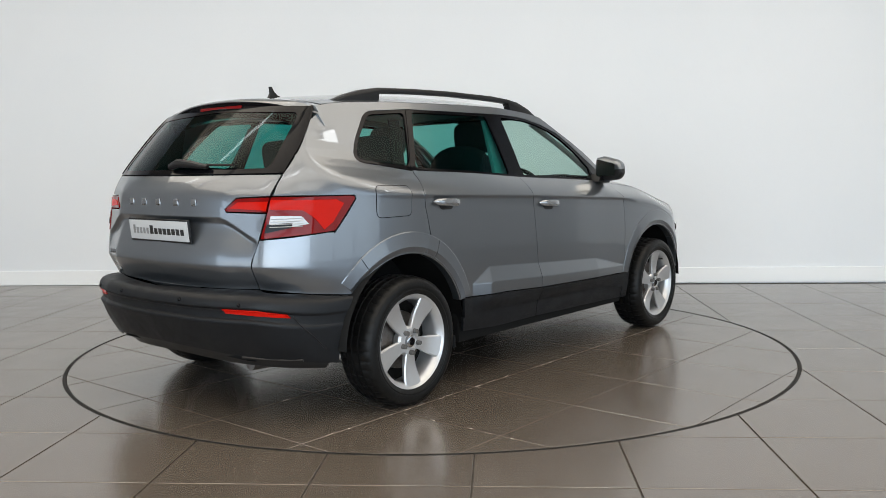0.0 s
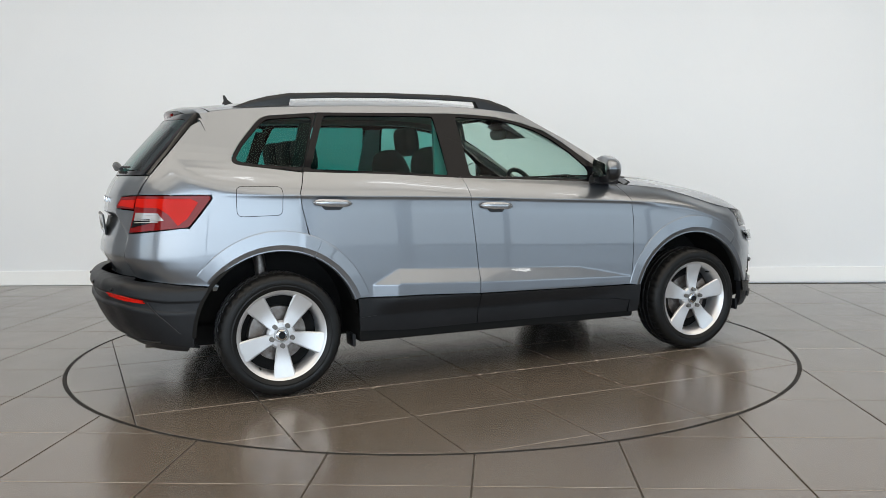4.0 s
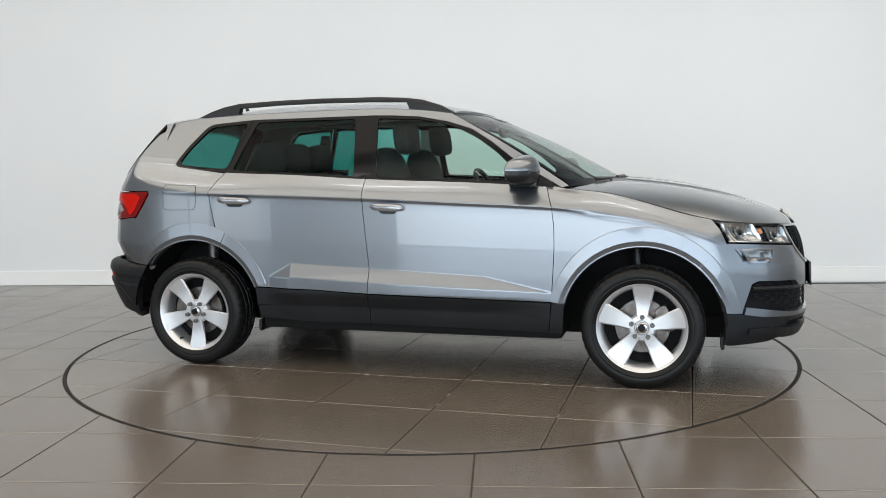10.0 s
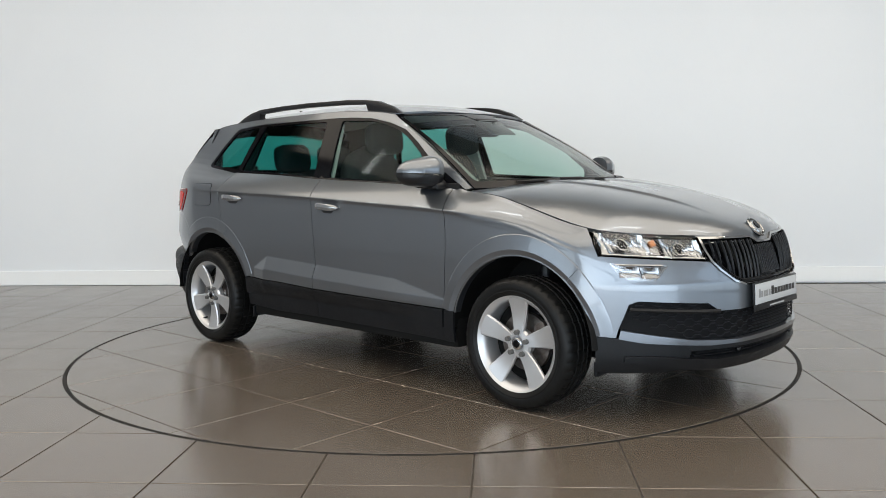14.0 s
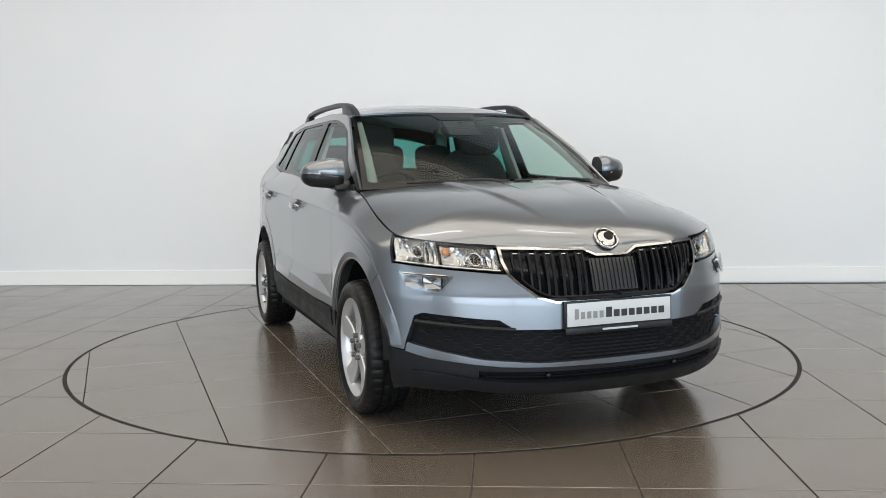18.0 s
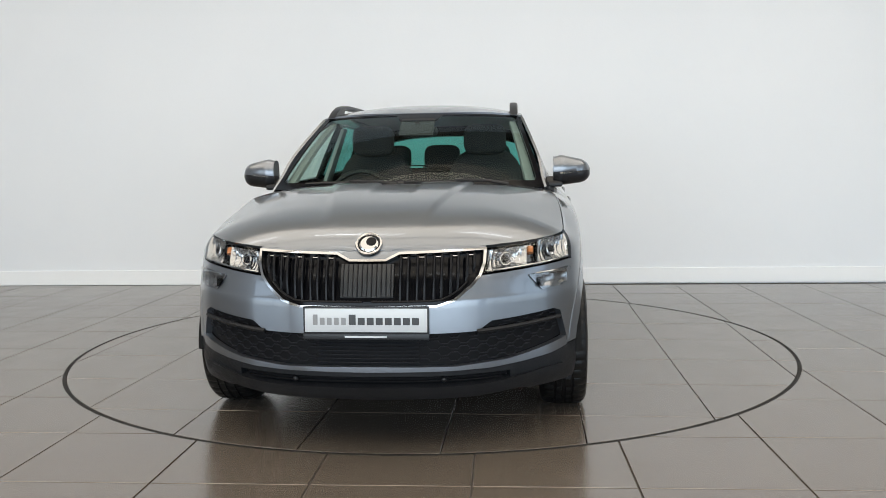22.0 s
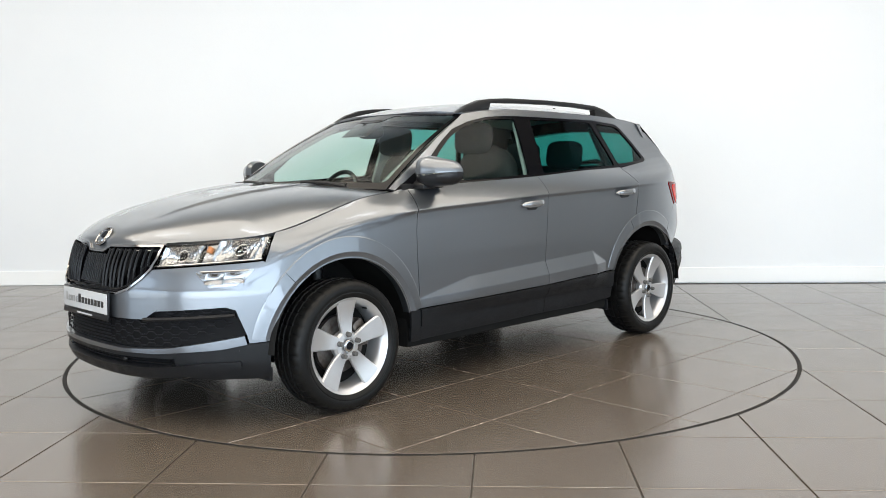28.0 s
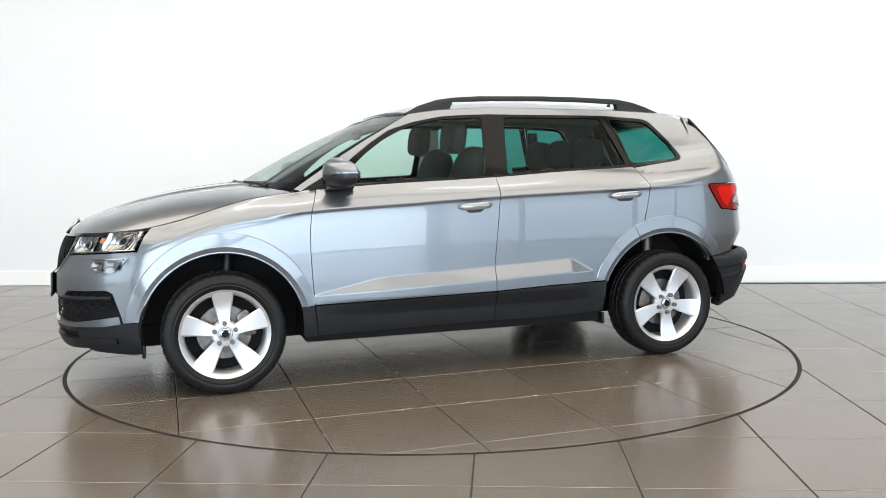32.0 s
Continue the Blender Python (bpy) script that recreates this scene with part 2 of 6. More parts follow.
def build_turntable():
    rnd = random.Random(8)
    table = new("turntable")
    tagged(table, "round tiled turntable flush with the floor", "turntable")
    n = 120
    v = [(R_TABLE * math.cos(2 * math.pi * i / n), R_TABLE * math.sin(2 * math.pi * i / n), z) for z in (-0.006, -0.05) for i in range(n)]
    f = [tuple(range(n))] + [(i, n + i, n + (i + 1) % n, (i + 1) % n) for i in range(n)] + [tuple(range(2 * n - 1, n - 1, -1))]
    disc = mesh_object("deck", v, f, GROUT)
    disc.parent = table
    edge = floor_ring("edge_strip", R_TABLE - 0.008, R_TABLE - 0.001, -0.03, 0.0, STEEL_RIM)
    edge.parent = table
    g = 0.0023
    turn = Matrix.Rotation(radians(TABLE_GRID[0]), 4, "Z")
    for i in range(-5, 6):
        for j in range(-5, 6):
            x0, y0 = TABLE_GRID[1] + i * PITCH, TABLE_GRID[2] + j * PITCH
            p = [(x0 + g, y0 + g), (x0 + PITCH - g, y0 + g), (x0 + PITCH - g, y0 + PITCH - g), (x0 + g, y0 + PITCH - g)]
            q = circle_cut(p, R_TABLE - 0.010, True)
            if not q:
                continue
            q = [tuple((turn @ Vector((a, b, 0)))[:2]) for a, b in q]
            tile(q, table, rnd.uniform(0, 0.0006))
    # chipped glaze and scrapes along the joints that the wheels cross
    v, f = [], []
    for k in range(230):
        line = rnd.choice((-2, -2, -2, -1, 0, 1, 2, 2))
        if rnd.random() < 0.72:
            x, y, a = rnd.uniform(-1.8, 1.8), TABLE_GRID[2] + line * PITCH + rnd.choice((-1, 1)) * g * 1.3, 0.0
        else:
            x, y, a = TABLE_GRID[1] + line * PITCH + rnd.choice((-1, 1)) * g * 1.3, rnd.uniform(-1.8, 1.8), math.pi / 2
        if math.hypot(x, y) > R_TABLE - 0.15:
            continue
        a += rnd.uniform(-0.12, 0.12)
        w, h = rnd.uniform(0.006, 0.035), rnd.uniform(0.0008, 0.0028)
        n = len(v)
        for m in range(6):
            b = 2 * math.pi * m / 6
            p, q = w * math.cos(b) * rnd.uniform(0.7, 1), h * math.sin(b) * rnd.uniform(0.5, 1.2)
            v.append((x + p * math.cos(a) - q * math.sin(a), y + p * math.sin(a) + q * math.cos(a), 0.0007))
        f.append(tuple(range(n, n + 6)))
    chips = mesh_object("chipped_edges", v, f, CHIP)
    chips.parent, chips["kind"] = table, "stuff"
    return table


TABLE_GRID = (0.0, -0.15, 0.27)              # turn in degrees and offsets of the turntable joints
turntable = build_turntable()


# ---- the car's skin, as smooth functions of place (x forward, y to its left, z up; metres) ----
def curve(*pts):
    """A smooth curve through points (a, b), with no overshoot."""
    px, py = np.array([p[0] for p in pts], float), np.array([p[1] for p in pts], float)
    h, d = np.diff(px), np.diff(py) / np.diff(px)
    m = np.zeros(len(px))
    m[0], m[-1] = d[0], d[-1]
    for i in range(1, len(px) - 1):
        if d[i - 1] * d[i] > 0:
            w1, w2 = 2 * h[i] + h[i - 1], h[i] + 2 * h[i - 1]
            m[i] = (w1 + w2) / (w1 / d[i - 1] + w2 / d[i])

    def f(a):
        a = np.asarray(a, float)
        c = np.clip(a, px[0], px[-1])
        i = np.clip(np.searchsorted(px, c, side="right") - 1, 0, len(px) - 2)
        t = (c - px[i]) / h[i]
        v = (py[i] * (1 + 2 * t) * (1 - t) ** 2 + m[i] * h[i] * t * (1 - t) ** 2
             + py[i + 1] * t * t * (3 - 2 * t) + m[i + 1] * h[i] * t * t * (t - 1))
        return v + np.where(a < px[0], (a - px[0]) * m[0], 0) + np.where(a > px[-1], (a - px[-1]) * m[-1], 0)
    return f


def smin(a, b, k):
    h = np.clip(0.5 + 0.5 * (b - a) / k, 0, 1)
    return b * (1 - h) + a * h - k * h * (1 - h)


def ramp(a):
    a = np.clip(a, 0, 1)
    return a * a * (3 - 2 * a)


WHEEL_X, WHEEL_Z = 1.319, 0.325
CREASE = curve((-2.1, 1.066), (-0.9, 1.024), (-0.28, 1.003), (0.34, 0.974), (0.84, 0.950), (1.28, 0.900), (1.6, 0.805), (1.75, 0.745))
BELT = curve((-2.1, 1.25), (-1.52, 1.205), (-1.16, 1.158), (-0.69, 1.138), (-0.28, 1.112), (0.6, 1.073), (0.9, 1.047), (1.13, 1.022), (1.28, 0.985), (1.6, 0.895), (1.75, 0.87))
BELT_Y = curve((-2.1, 0.69), (-1.53, 0.725), (-1.13, 0.765), (-0.3, 0.785), (0.6, 0.785), (0.9, 0.755), (1.13, 0.775), (1.3, 0.79), (1.6, 0.80), (1.8, 0.80))
ROOF_Y = curve((-1.9, 0.555), (-1.5, 0.578), (-1.0, 0.605), (-0.3, 0.612), (0.3, 0.60), (0.9, 0.57))
LOWER = curve((0.0, 0.842), (0.09, 0.866), (0.19, 0.880), (0.31, 0.887), (0.42, 0.8895), (0.52, 0.8905), (0.64, 0.8905), (0.76, 0.889), (0.88, 0.886), (0.95, 0.8835), (0.975, 0.8835), (1.0, 0.890))
PLAN = curve((-1.9, 0.99), (-1.3, 1.010), (-0.6, 1.0), (0.5, 1.0), (1.25, 1.014), (1.9, 1.0))
# plan of the nose: set-back behind the foremost point against half width
NOSE = curve((0.0, 0.0), (0.15, 0.006), (0.30, 0.024), (0.472, 0.085), (0.60, 0.158), (0.70, 0.242), (0.77, 0.317), (0.82, 0.387), (0.862, 0.463), (0.90, 0.57), (0.925, 0.74), (0.93, 0.95))
NOSE_X = curve((0.18, 2.11), (0.25, 2.17), (0.32, 2.195), (0.40, 2.200), (0.50, 2.1995), (0.60, 2.1965), (0.628, 2.194), (0.645, 2.189), (0.74, 2.160), (0.80, 2.134), (0.83, 2.117), (0.90, 2.06), (0.98, 1.95))
TAIL = curve((0.0, 0.0), (0.2, 0.008), (0.424, 0.036), (0.55, 0.076), (0.65, 0.112), (0.72, 0.162), (0.78, 0.236), (0.83, 0.355), (0.87, 0.53), (0.90, 0.78), (0.92, 1.1))
TAIL_X = curve((0.18, -2.02), (0.28, -2.07), (0.34, -2.115), (0.40, -2.150), (0.47, -2.180), (0.494, -2.189), (0.501, -2.187), (0.507, -2.176), (0.550, -2.180), (0.556, -2.190), (0.562, -2.196), (0.585, -2.192), (0.606, -2.176), (0.618, -2.140), (0.624, -2.082), (0.68, -2.108), (0.722, -2.131), (0.731, -2.1355), (0.738, -2.1368), (0.75, -2.1362), (0.84, -2.126), (0.95, -2.108), (1.05, -2.092), (1.11, -2.065), (1.15, -2.038), (1.30, -1.912), (1.45, -1.772), (1.53, -1.69))


def FACET_LOW(x):
    return 0.525 - 0.033 * (x + 0.2)


def FACET_TOP(x):
    return 0.604 - 0.048 * (x + 0.2)


def table_of(profile, last):
    y = np.linspace(0, last, 1200)
    n = profile(y)
    w = np.concatenate([[0], np.cumsum(np.hypot(np.diff(y), np.diff(n)))])
    return w, y, n


NOSE_T, TAIL_T = table_of(NOSE, 0.93), table_of(TAIL, 0.92)


def sharp_y(x, z):
    """Half width of the side with its creases sharp, without the rounding of nose and tail."""
    zc, zb, yb = CREASE(x), BELT(x), BELT_Y(x)
    yl = LOWER((z - 0.2) / (zc - 0.2)) * PLAN(x)
    # raised facet low on the doors, ending in a point at either end
    foot = FACET_LOW(x)
    top = np.minimum(np.minimum(0.545 + (x + 0.82) * 0.55, FACET_TOP(x)), 0.493 + (0.85 - x) * 0.21)
    yl = yl + 0.030 * np.clip((top - np.maximum(z, foot)) / 0.079, 0, 1) * ramp((z - 0.37) / 0.095)
    yc = LOWER(1.0) * PLAN(x)
    q = np.clip((z - zc) / np.maximum(zb - zc, 0.02), 0, 1)
    ym = yc + (yb - yc) * (0.55 * q + 0.45 * q * q)
    q2 = np.clip((z - zb) / np.maximum(1.51 - zb, 0.05), 0, 1.3)
    yu = yb + (ROOF_Y(x) - yb) * (0.86 * q2 + 0.14 * q2 ** 2)
    y = np.where(z <= zc, yl, np.where(z <= zb, ym, yu))
    return y


def body_y(x, z):
    """The same with the creases rounded."""
    x, z = np.asarray(x, float), np.asarray(z, float)
    e = 0.004 + 0.026 * ramp((x - 0.86) / 0.3)
    up = e + 0.075 * ramp((-1.02 - x) / 0.40) * ramp((z - CREASE(x) - 0.02) / 0.09)
    y = (3 * sharp_y(x, z) + 2 * sharp_y(x, z - up / 2) + 2 * sharp_y(x, z + up / 2) + sharp_y(x, z - up) + sharp_y(x, z + up)) / 9
    return 0.5 * y + 0.5 * (y + sharp_y(x - e, z) / 2 + sharp_y(x + e, z) / 2 - sharp_y(x, z))


def ledge(z, w):
    """Height on the tail's middle that belongs to a height further round: the bumper's top falls towards the wheel."""
    return z + 0.036 * ramp((w - 0.62) / 0.38) * ramp((0.76 - z) / 0.10)


def side_y(x, z):
    x, z = np.asarray(x, float), np.asarray(z, float)
    y = body_y(x, z)
    yf = np.interp(NOSE_X(z) - x, NOSE_T[2], NOSE_T[1])
    yr = np.interp(x - TAIL_X(ledge(z, 1.0)), TAIL_T[2], TAIL_T[1])
    y = np.where(x > 1.2, smin(y, yf, 0.03), y)
    return np.where(x < -1.2, smin(y, yr, 0.03), y)


def lift_side(u, v):
    return np.stack([u, -side_y(u, v), v], 1)


def lift_nose(u, v):
    s, w = np.where(u < 0, -1.0, 1.0), np.abs(u)
    x = NOSE_X(v) - np.interp(w, NOSE_T[0], NOSE_T[2])
    y = smin(np.interp(w, NOSE_T[0], NOSE_T[1]), body_y(np.maximum(x, 1.25), v), 0.03)
    return np.stack([x, np.where(w < 0.45, np.interp(w, NOSE_T[0], NOSE_T[1]), y) * s, v], 1)


def lift_tail(u, v):
    s, w = np.where(u < 0, -1.0, 1.0), np.abs(u)
    x = TAIL_X(ledge(v, w)) + np.interp(w, TAIL_T[0], TAIL_T[2])
    y = smin(np.interp(w, TAIL_T[0], TAIL_T[1]), body_y(np.minimum(x, -1.25), v), 0.03)
    return np.stack([x, np.where(w < 0.35, np.interp(w, TAIL_T[0], TAIL_T[1]), y) * s, v], 1)


from mathutils.geometry import tessellate_polygon

# ---- panels: outlines on the skin, filled with a fine net, with a turned-in edge ----
def inside_poly(px, py, poly):
    r = np.zeros(px.shape, bool)
    n = len(poly)
    for i in range(n):
        (x0, y0), (x1, y1) = poly[i], poly[(i + 1) % n]
        if y0 == y1:
            continue
        r ^= ((y0 > py) != (y1 > py)) & (px < (x1 - x0) * (py - y0) / (y1 - y0) + x0)
    return r


def clip_cell(poly, x0, x1, y0, y1):
    for ax, lim, sgn in ((0, x0, 1), (0, x1, -1), (1, y0, 1), (1, y1, -1)):
        out, n = [], len(poly)
        for i in range(n):
            p, q = poly[i], poly[(i + 1) % n]
            a, b = (p[ax] - lim) * sgn, (q[ax] - lim) * sgn
            if a >= 0:
                out.append(p)
            if (a > 0 and b < 0) or (a < 0 and b > 0):
                k = a / (a - b)
                out.append((p[0] + (q[0] - p[0]) * k, p[1] + (q[1] - p[1]) * k))
        poly = out
        if len(poly) < 3:
            return []
    return poly


def rounded(poly, r, steps=4):
    """Rounds the corners of an outline."""
    out, n = [], len(poly)
    for i in range(n):
        a, b, c = (np.array(poly[k % n], float) for k in (i - 1, i, i + 1))
        la, lc = np.linalg.norm(a - b), np.linalg.norm(c - b)
        k = min(r, 0.45 * la, 0.45 * lc)
        p, q = b + (a - b) * k / max(la, 1e-9), b + (c - b) * k / max(lc, 1e-9)
        for s in range(steps + 1):
            t = s / steps
            out.append(tuple((1 - t) ** 2 * p + 2 * t * (1 - t) * b + t * t * q))
    return out


def inset(poly, d):
    """Draws an outline in by d."""
    n = len(poly)
    area = sum(poly[i][0] * poly[(i + 1) % n][1] - poly[(i + 1) % n][0] * poly[i][1] for i in range(n))
    s = 1 if area > 0 else -1
    out = []
    for i in range(n):
        a, b, c = (np.array(poly[k % n], float) for k in (i - 1, i, i + 1))
        u, v = b - a, c - b
        u, v = u / max(np.linalg.norm(u), 1e-9), v / max(np.linalg.norm(v), 1e-9)
        m = np.array([-u[1] - v[1], u[0] + v[0]])
        m = m / max(np.linalg.norm(m), 1e-9)
        k = d / max(abs(m @ np.array([-u[1], u[0]])), 0.5)
        out.append(tuple(b + m * k * s))
    return out


def ringed(outer, hole):
    """One outline for a frame: the outer loop joined to the reversed hole."""
    def area(p):
        return sum(p[i][0] * p[(i + 1) % len(p)][1] - p[(i + 1) % len(p)][0] * p[i][1] for i in range(len(p)))
    if area(outer) * area(hole) > 0:
        hole = hole[::-1]
    i, j = min(((a, b) for a in range(len(outer)) for b in range(len(hole))),
               key=lambda k: (outer[k[0]][0] - hole[k[1]][0]) ** 2 + (outer[k[0]][1] - hole[k[1]][1]) ** 2)
    ring = Ring(outer[:i + 1] + hole[j:] + hole[:j + 1] + outer[i:])
    ring.loops = [list(outer), list(hole)]
    return ring


def mirror_half(half):
    """A whole outline from its half with first coordinate >= 0, from centre to centre."""
    return list(half) + [(-a, b) for a, b in reversed(half) if a > 1e-6]


class Ring(list):
    """An outline with a hole; loops holds both."""


def turn_of(p):
    return sum(p[k][0] * p[(k + 1) % len(p)][1] - p[(k + 1) % len(p)][0] * p[k][1] for k in range(len(p)))


def triangles(poly):
    """Cuts an outline, with its hole if it has one, into triangles that turn left."""
    loops = poly.loops if isinstance(poly, Ring) else [list(poly)]
    flat = [p for loop in loops for p in loop]
    out = []
    for t in tessellate_polygon([[Vector((x, y, 0)) for x, y in loop] for loop in loops]):
        q = [flat[k] for k in t]
        w = turn_of(q)
        if abs(w) > 1e-10:
            out.append(q if w > 0 else q[::-1])
    return out


def net(poly, cell, rows=None):
    """Points and faces that fill an outline, following a net of square cells or of given rows."""
    P = np.array(poly)
    tris = triangles(poly)
    lo = np.array([np.min(t, axis=0) for t in tris])
    hi = np.array([np.max(t, axis=0) for t in tris])
    x0, y0 = P.min(0) - 1e-4
    nx = int((P[:, 0].max() - x0) / cell) + 1
    gx = x0 + cell * np.arange(nx + 1)
    gy = np.array(rows) if rows is not None else y0 + cell * np.arange(int((P[:, 1].max() - y0) / cell) + 2)
    ny = len(gy) - 1
    X, Y = np.meshgrid((gx[:-1] + gx[1:]) / 2, (gy[:-1] + gy[1:]) / 2, indexing="ij")
    ins = inside_poly(X, Y, poly)
    edge = np.zeros((nx, ny), bool)
    n = len(poly)
    for i in range(n):
        a, b = P[i], P[(i + 1) % n]
        k = int(np.linalg.norm(b - a) / min(cell, np.diff(gy).min()) * 12) + 2
        t = np.linspace(0, 1, k)[:, None]
        q = a + (b - a) * t
        edge[np.clip(((q[:, 0] - x0) / cell).astype(int), 0, nx - 1), np.clip(np.searchsorted(gy, q[:, 1], side="right") - 1, 0, ny - 1)] = True
    index, pts, faces = {}, [], []

    def vid(p):
        key = (round(p[0] * 2e4), round(p[1] * 2e4))
        if key not in index:
            index[key] = len(pts)
            pts.append((p[0], p[1]))
        return index[key]
    for i in range(nx):
        for j in range(ny):
            if edge[i, j]:
                c0, c1 = (gx[i], gy[j]), (gx[i + 1], gy[j + 1])
                near = np.nonzero((lo[:, 0] < c1[0]) & (hi[:, 0] > c0[0]) & (lo[:, 1] < c1[1]) & (hi[:, 1] > c0[1]))[0]
                for k in near:
                    f = []
                    for p in clip_cell(tris[k], c0[0], c1[0], c0[1], c1[1]):
                        v = vid(p)
                        if v not in f:
                            f.append(v)
                    if len(f) >= 3 and turn_of([pts[v] for v in f]) > 1e-9:
                        faces.append(f)
            elif ins[i, j]:
                faces.append([vid(p) for p in ((gx[i], gy[j]), (gx[i + 1], gy[j]), (gx[i + 1], gy[j + 1]), (gx[i], gy[j + 1]))])
    return np.array(pts), faces


# heights of the flank's creases at a place along the car; between them its net is stretched
LEVELS = np.array([0.15, 0.525, 0.604, 1.0, 1.12, 1.65])


def levels(x):
    x = np.asarray(x, float)
    return np.stack([np.full(x.shape, 0.15), FACET_LOW(x), FACET_TOP(x), CREASE(x), BELT(x), np.full(x.shape, 1.65)], -1)


def stretch(x, a, src, dst):
    i = np.clip((a[..., None] >= src).sum(-1) - 1, 0, 4)
    pick = lambda t, k: np.take_along_axis(np.broadcast_to(t, (*a.shape, 6)), k[..., None], -1)[..., 0]
    s0, s1, d0, d1 = pick(src, i), pick(src, i + 1), pick(dst, i), pick(dst, i + 1)
    return d0 + (a - s0) * (d1 - d0) / (s1 - s0)


def lift_flank(u, q):
    return lift_side(u, stretch(u, np.asarray(q, float), LEVELS, levels(u)))


def flank_outline(poly):
    """An outline of (x, z) in the flank's stretched heights, with its long edges cut up."""
    fine = []
    for i, p in enumerate(poly):
        r = poly[(i + 1) % len(poly)]
        k = max(1, math.ceil(math.hypot(r[0] - p[0], r[1] - p[1]) / 0.03))
        fine += [(p[0] + (r[0] - p[0]) * j / k, p[1] + (r[1] - p[1]) * j / k) for j in range(k)]
    xs, zs = np.array([p[0] for p in fine]), np.array([p[1] for p in fine])
    return list(zip(xs.tolist(), stretch(xs, zs, levels(xs), LEVELS).tolist()))


def flank_rows(cell):
    rows = []
    for a, b in zip(LEVELS[:-1], LEVELS[1:]):
        n = math.ceil((b - a) / cell)
        rows += [a + (b - a) * k / n for k in range(n)]
        if 0.15 < a < 1.1:
            rows += [a - 0.0045, a + 0.0045]
    return sorted(rows) + [1.65]


def panel(poly, lift, cell=0.03, rim=0.014, out=0.0, gap=0.0, flip=False, rows=None):
    """Points, faces and normals of a panel on the skin."""
    if gap:
        poly = inset(poly, gap)
    if lift is lift_side and not isinstance(poly, Ring) and cell < 0.02:
        poly, lift, rows = flank_outline(poly), lift_flank, flank_rows(cell)
    uv, faces = net(poly, cell, rows)
    u, v = uv[:, 0], uv[:, 1]
    p = lift(u, v)
    e = 2e-3
    nrm = np.cross(lift(u + e, v) - lift(u - e, v), lift(u, v + e) - lift(u, v - e))
    nrm /= np.maximum(np.linalg.norm(nrm, axis=1), 1e-12)[:, None]
    if flip:
        nrm, faces = -nrm, [f[::-1] for f in faces]
    p = p + nrm * out
    verts, normals = [tuple(a) for a in p], [tuple(a) for a in nrm]
    if rim:
        count = {}
        for f in faces:
            for k in range(len(f)):
                a, b = f[k], f[(k + 1) % len(f)]
                count[(a, b)] = count.get((a, b), 0) + 1
        n0 = len(verts)
        for (a, b) in list(count):
            if (b, a) in count:
                continue
            d = Vector(verts[b]) - Vector(verts[a])
            side = d.cross(Vector(normals[a]))
            if side.length < 1e-9:
                continue
            side = tuple(side.normalized())
            k = len(verts)
            verts += [verts[a], verts[b], tuple(p[b] - nrm[b] * rim), tuple(p[a] - nrm[a] * rim)]
            normals += [side, side, side, side]
            faces.append([k + 1, k, k + 3, k + 2])
    return verts, faces, normals


def panel_object(name, pieces, mat, parent, label="", mirrored=False):
    """A mesh part made of one or more panels; mirrored flips it to the car's other side."""
    V, F, N = [], [], []
    for v, f, n in pieces:
        k = len(V)
        V += v
        N += n
        F += [[i + k for i in g] for g in f]
    if mirrored:
        V = [(x, -y, z) for x, y, z in V]
        N = [(x, -y, z) for x, y, z in N]
        F = [g[::-1] for g in F]
    me = bpy.data.meshes.new(name)
    me.from_pydata(V, [], F)
    me.shade_smooth()
    me.normals_split_custom_set_from_vertices(N)
    me.materials.append(mat)
    ob = new(name, me)
    ob.parent = parent
    if parent is car:
        ob.location = CAR_AT
    if label:
        ob["label"] = label
    return ob


def both_sides(name, pieces, mat, label=""):
    return panel_object(name, pieces, mat, car, label), panel_object(name, pieces, mat, car, label, mirrored=True)


def solid(name, bm, mat, parent=None, label="", angle=35):
    """A mesh part of the car built in its own space."""
    ob = part(name, bm, mat, parent or car, label, angle)
    if parent is None or parent is car:
        ob.location = CAR_AT
    return ob


def tube(bm, pts, r, n=8, closed=False):
    """A round bar along points."""
    pts = [Vector(p) for p in pts]
    rings = []
    for i, p in enumerate(pts):
        a = pts[i - 1] if (i or closed) else p
        b = pts[(i + 1) % len(pts)] if (i < len(pts) - 1 or closed) else p
        d = (b - a).normalized()
        s = d.cross(Vector((0, 0, 1)))
        s = s.normalized() if s.length > 0.01 else Vector((1, 0, 0))
        t = s.cross(d)
        rr = r[i] if isinstance(r, (list, tuple)) else r
        rings.append([bm.verts.new(p + (s * math.cos(2 * math.pi * k / n) + t * math.sin(2 * math.pi * k / n)) * rr) for k in range(n)])
    m = len(rings)
    for i in range(m if closed else m - 1):
        for k in range(n):
            bm.faces.new((rings[i][k], rings[i][(k + 1) % n], rings[(i + 1) % m][(k + 1) % n], rings[(i + 1) % m][k]))
    if not closed:
        bm.faces.new(rings[0][::-1])
        bm.faces.new(rings[-1])
    return bm


def lathe(bm, prof, n=64, axis_y=True, a0=0.0):
    """Turns a profile of (radius, y) about the y axis."""
    rings = []
    for i in range(n):
        a = a0 + 2 * math.pi * i / n
        rings.append([bm.verts.new((r * math.cos(a), y, r * math.sin(a))) for r, y in prof])
    for i in range(n):
        j = (i + 1) % n
        for k in range(len(prof) - 1):
            bm.faces.new((rings[i][k], rings[j][k], rings[j][k + 1], rings[i][k + 1]))
    return bm


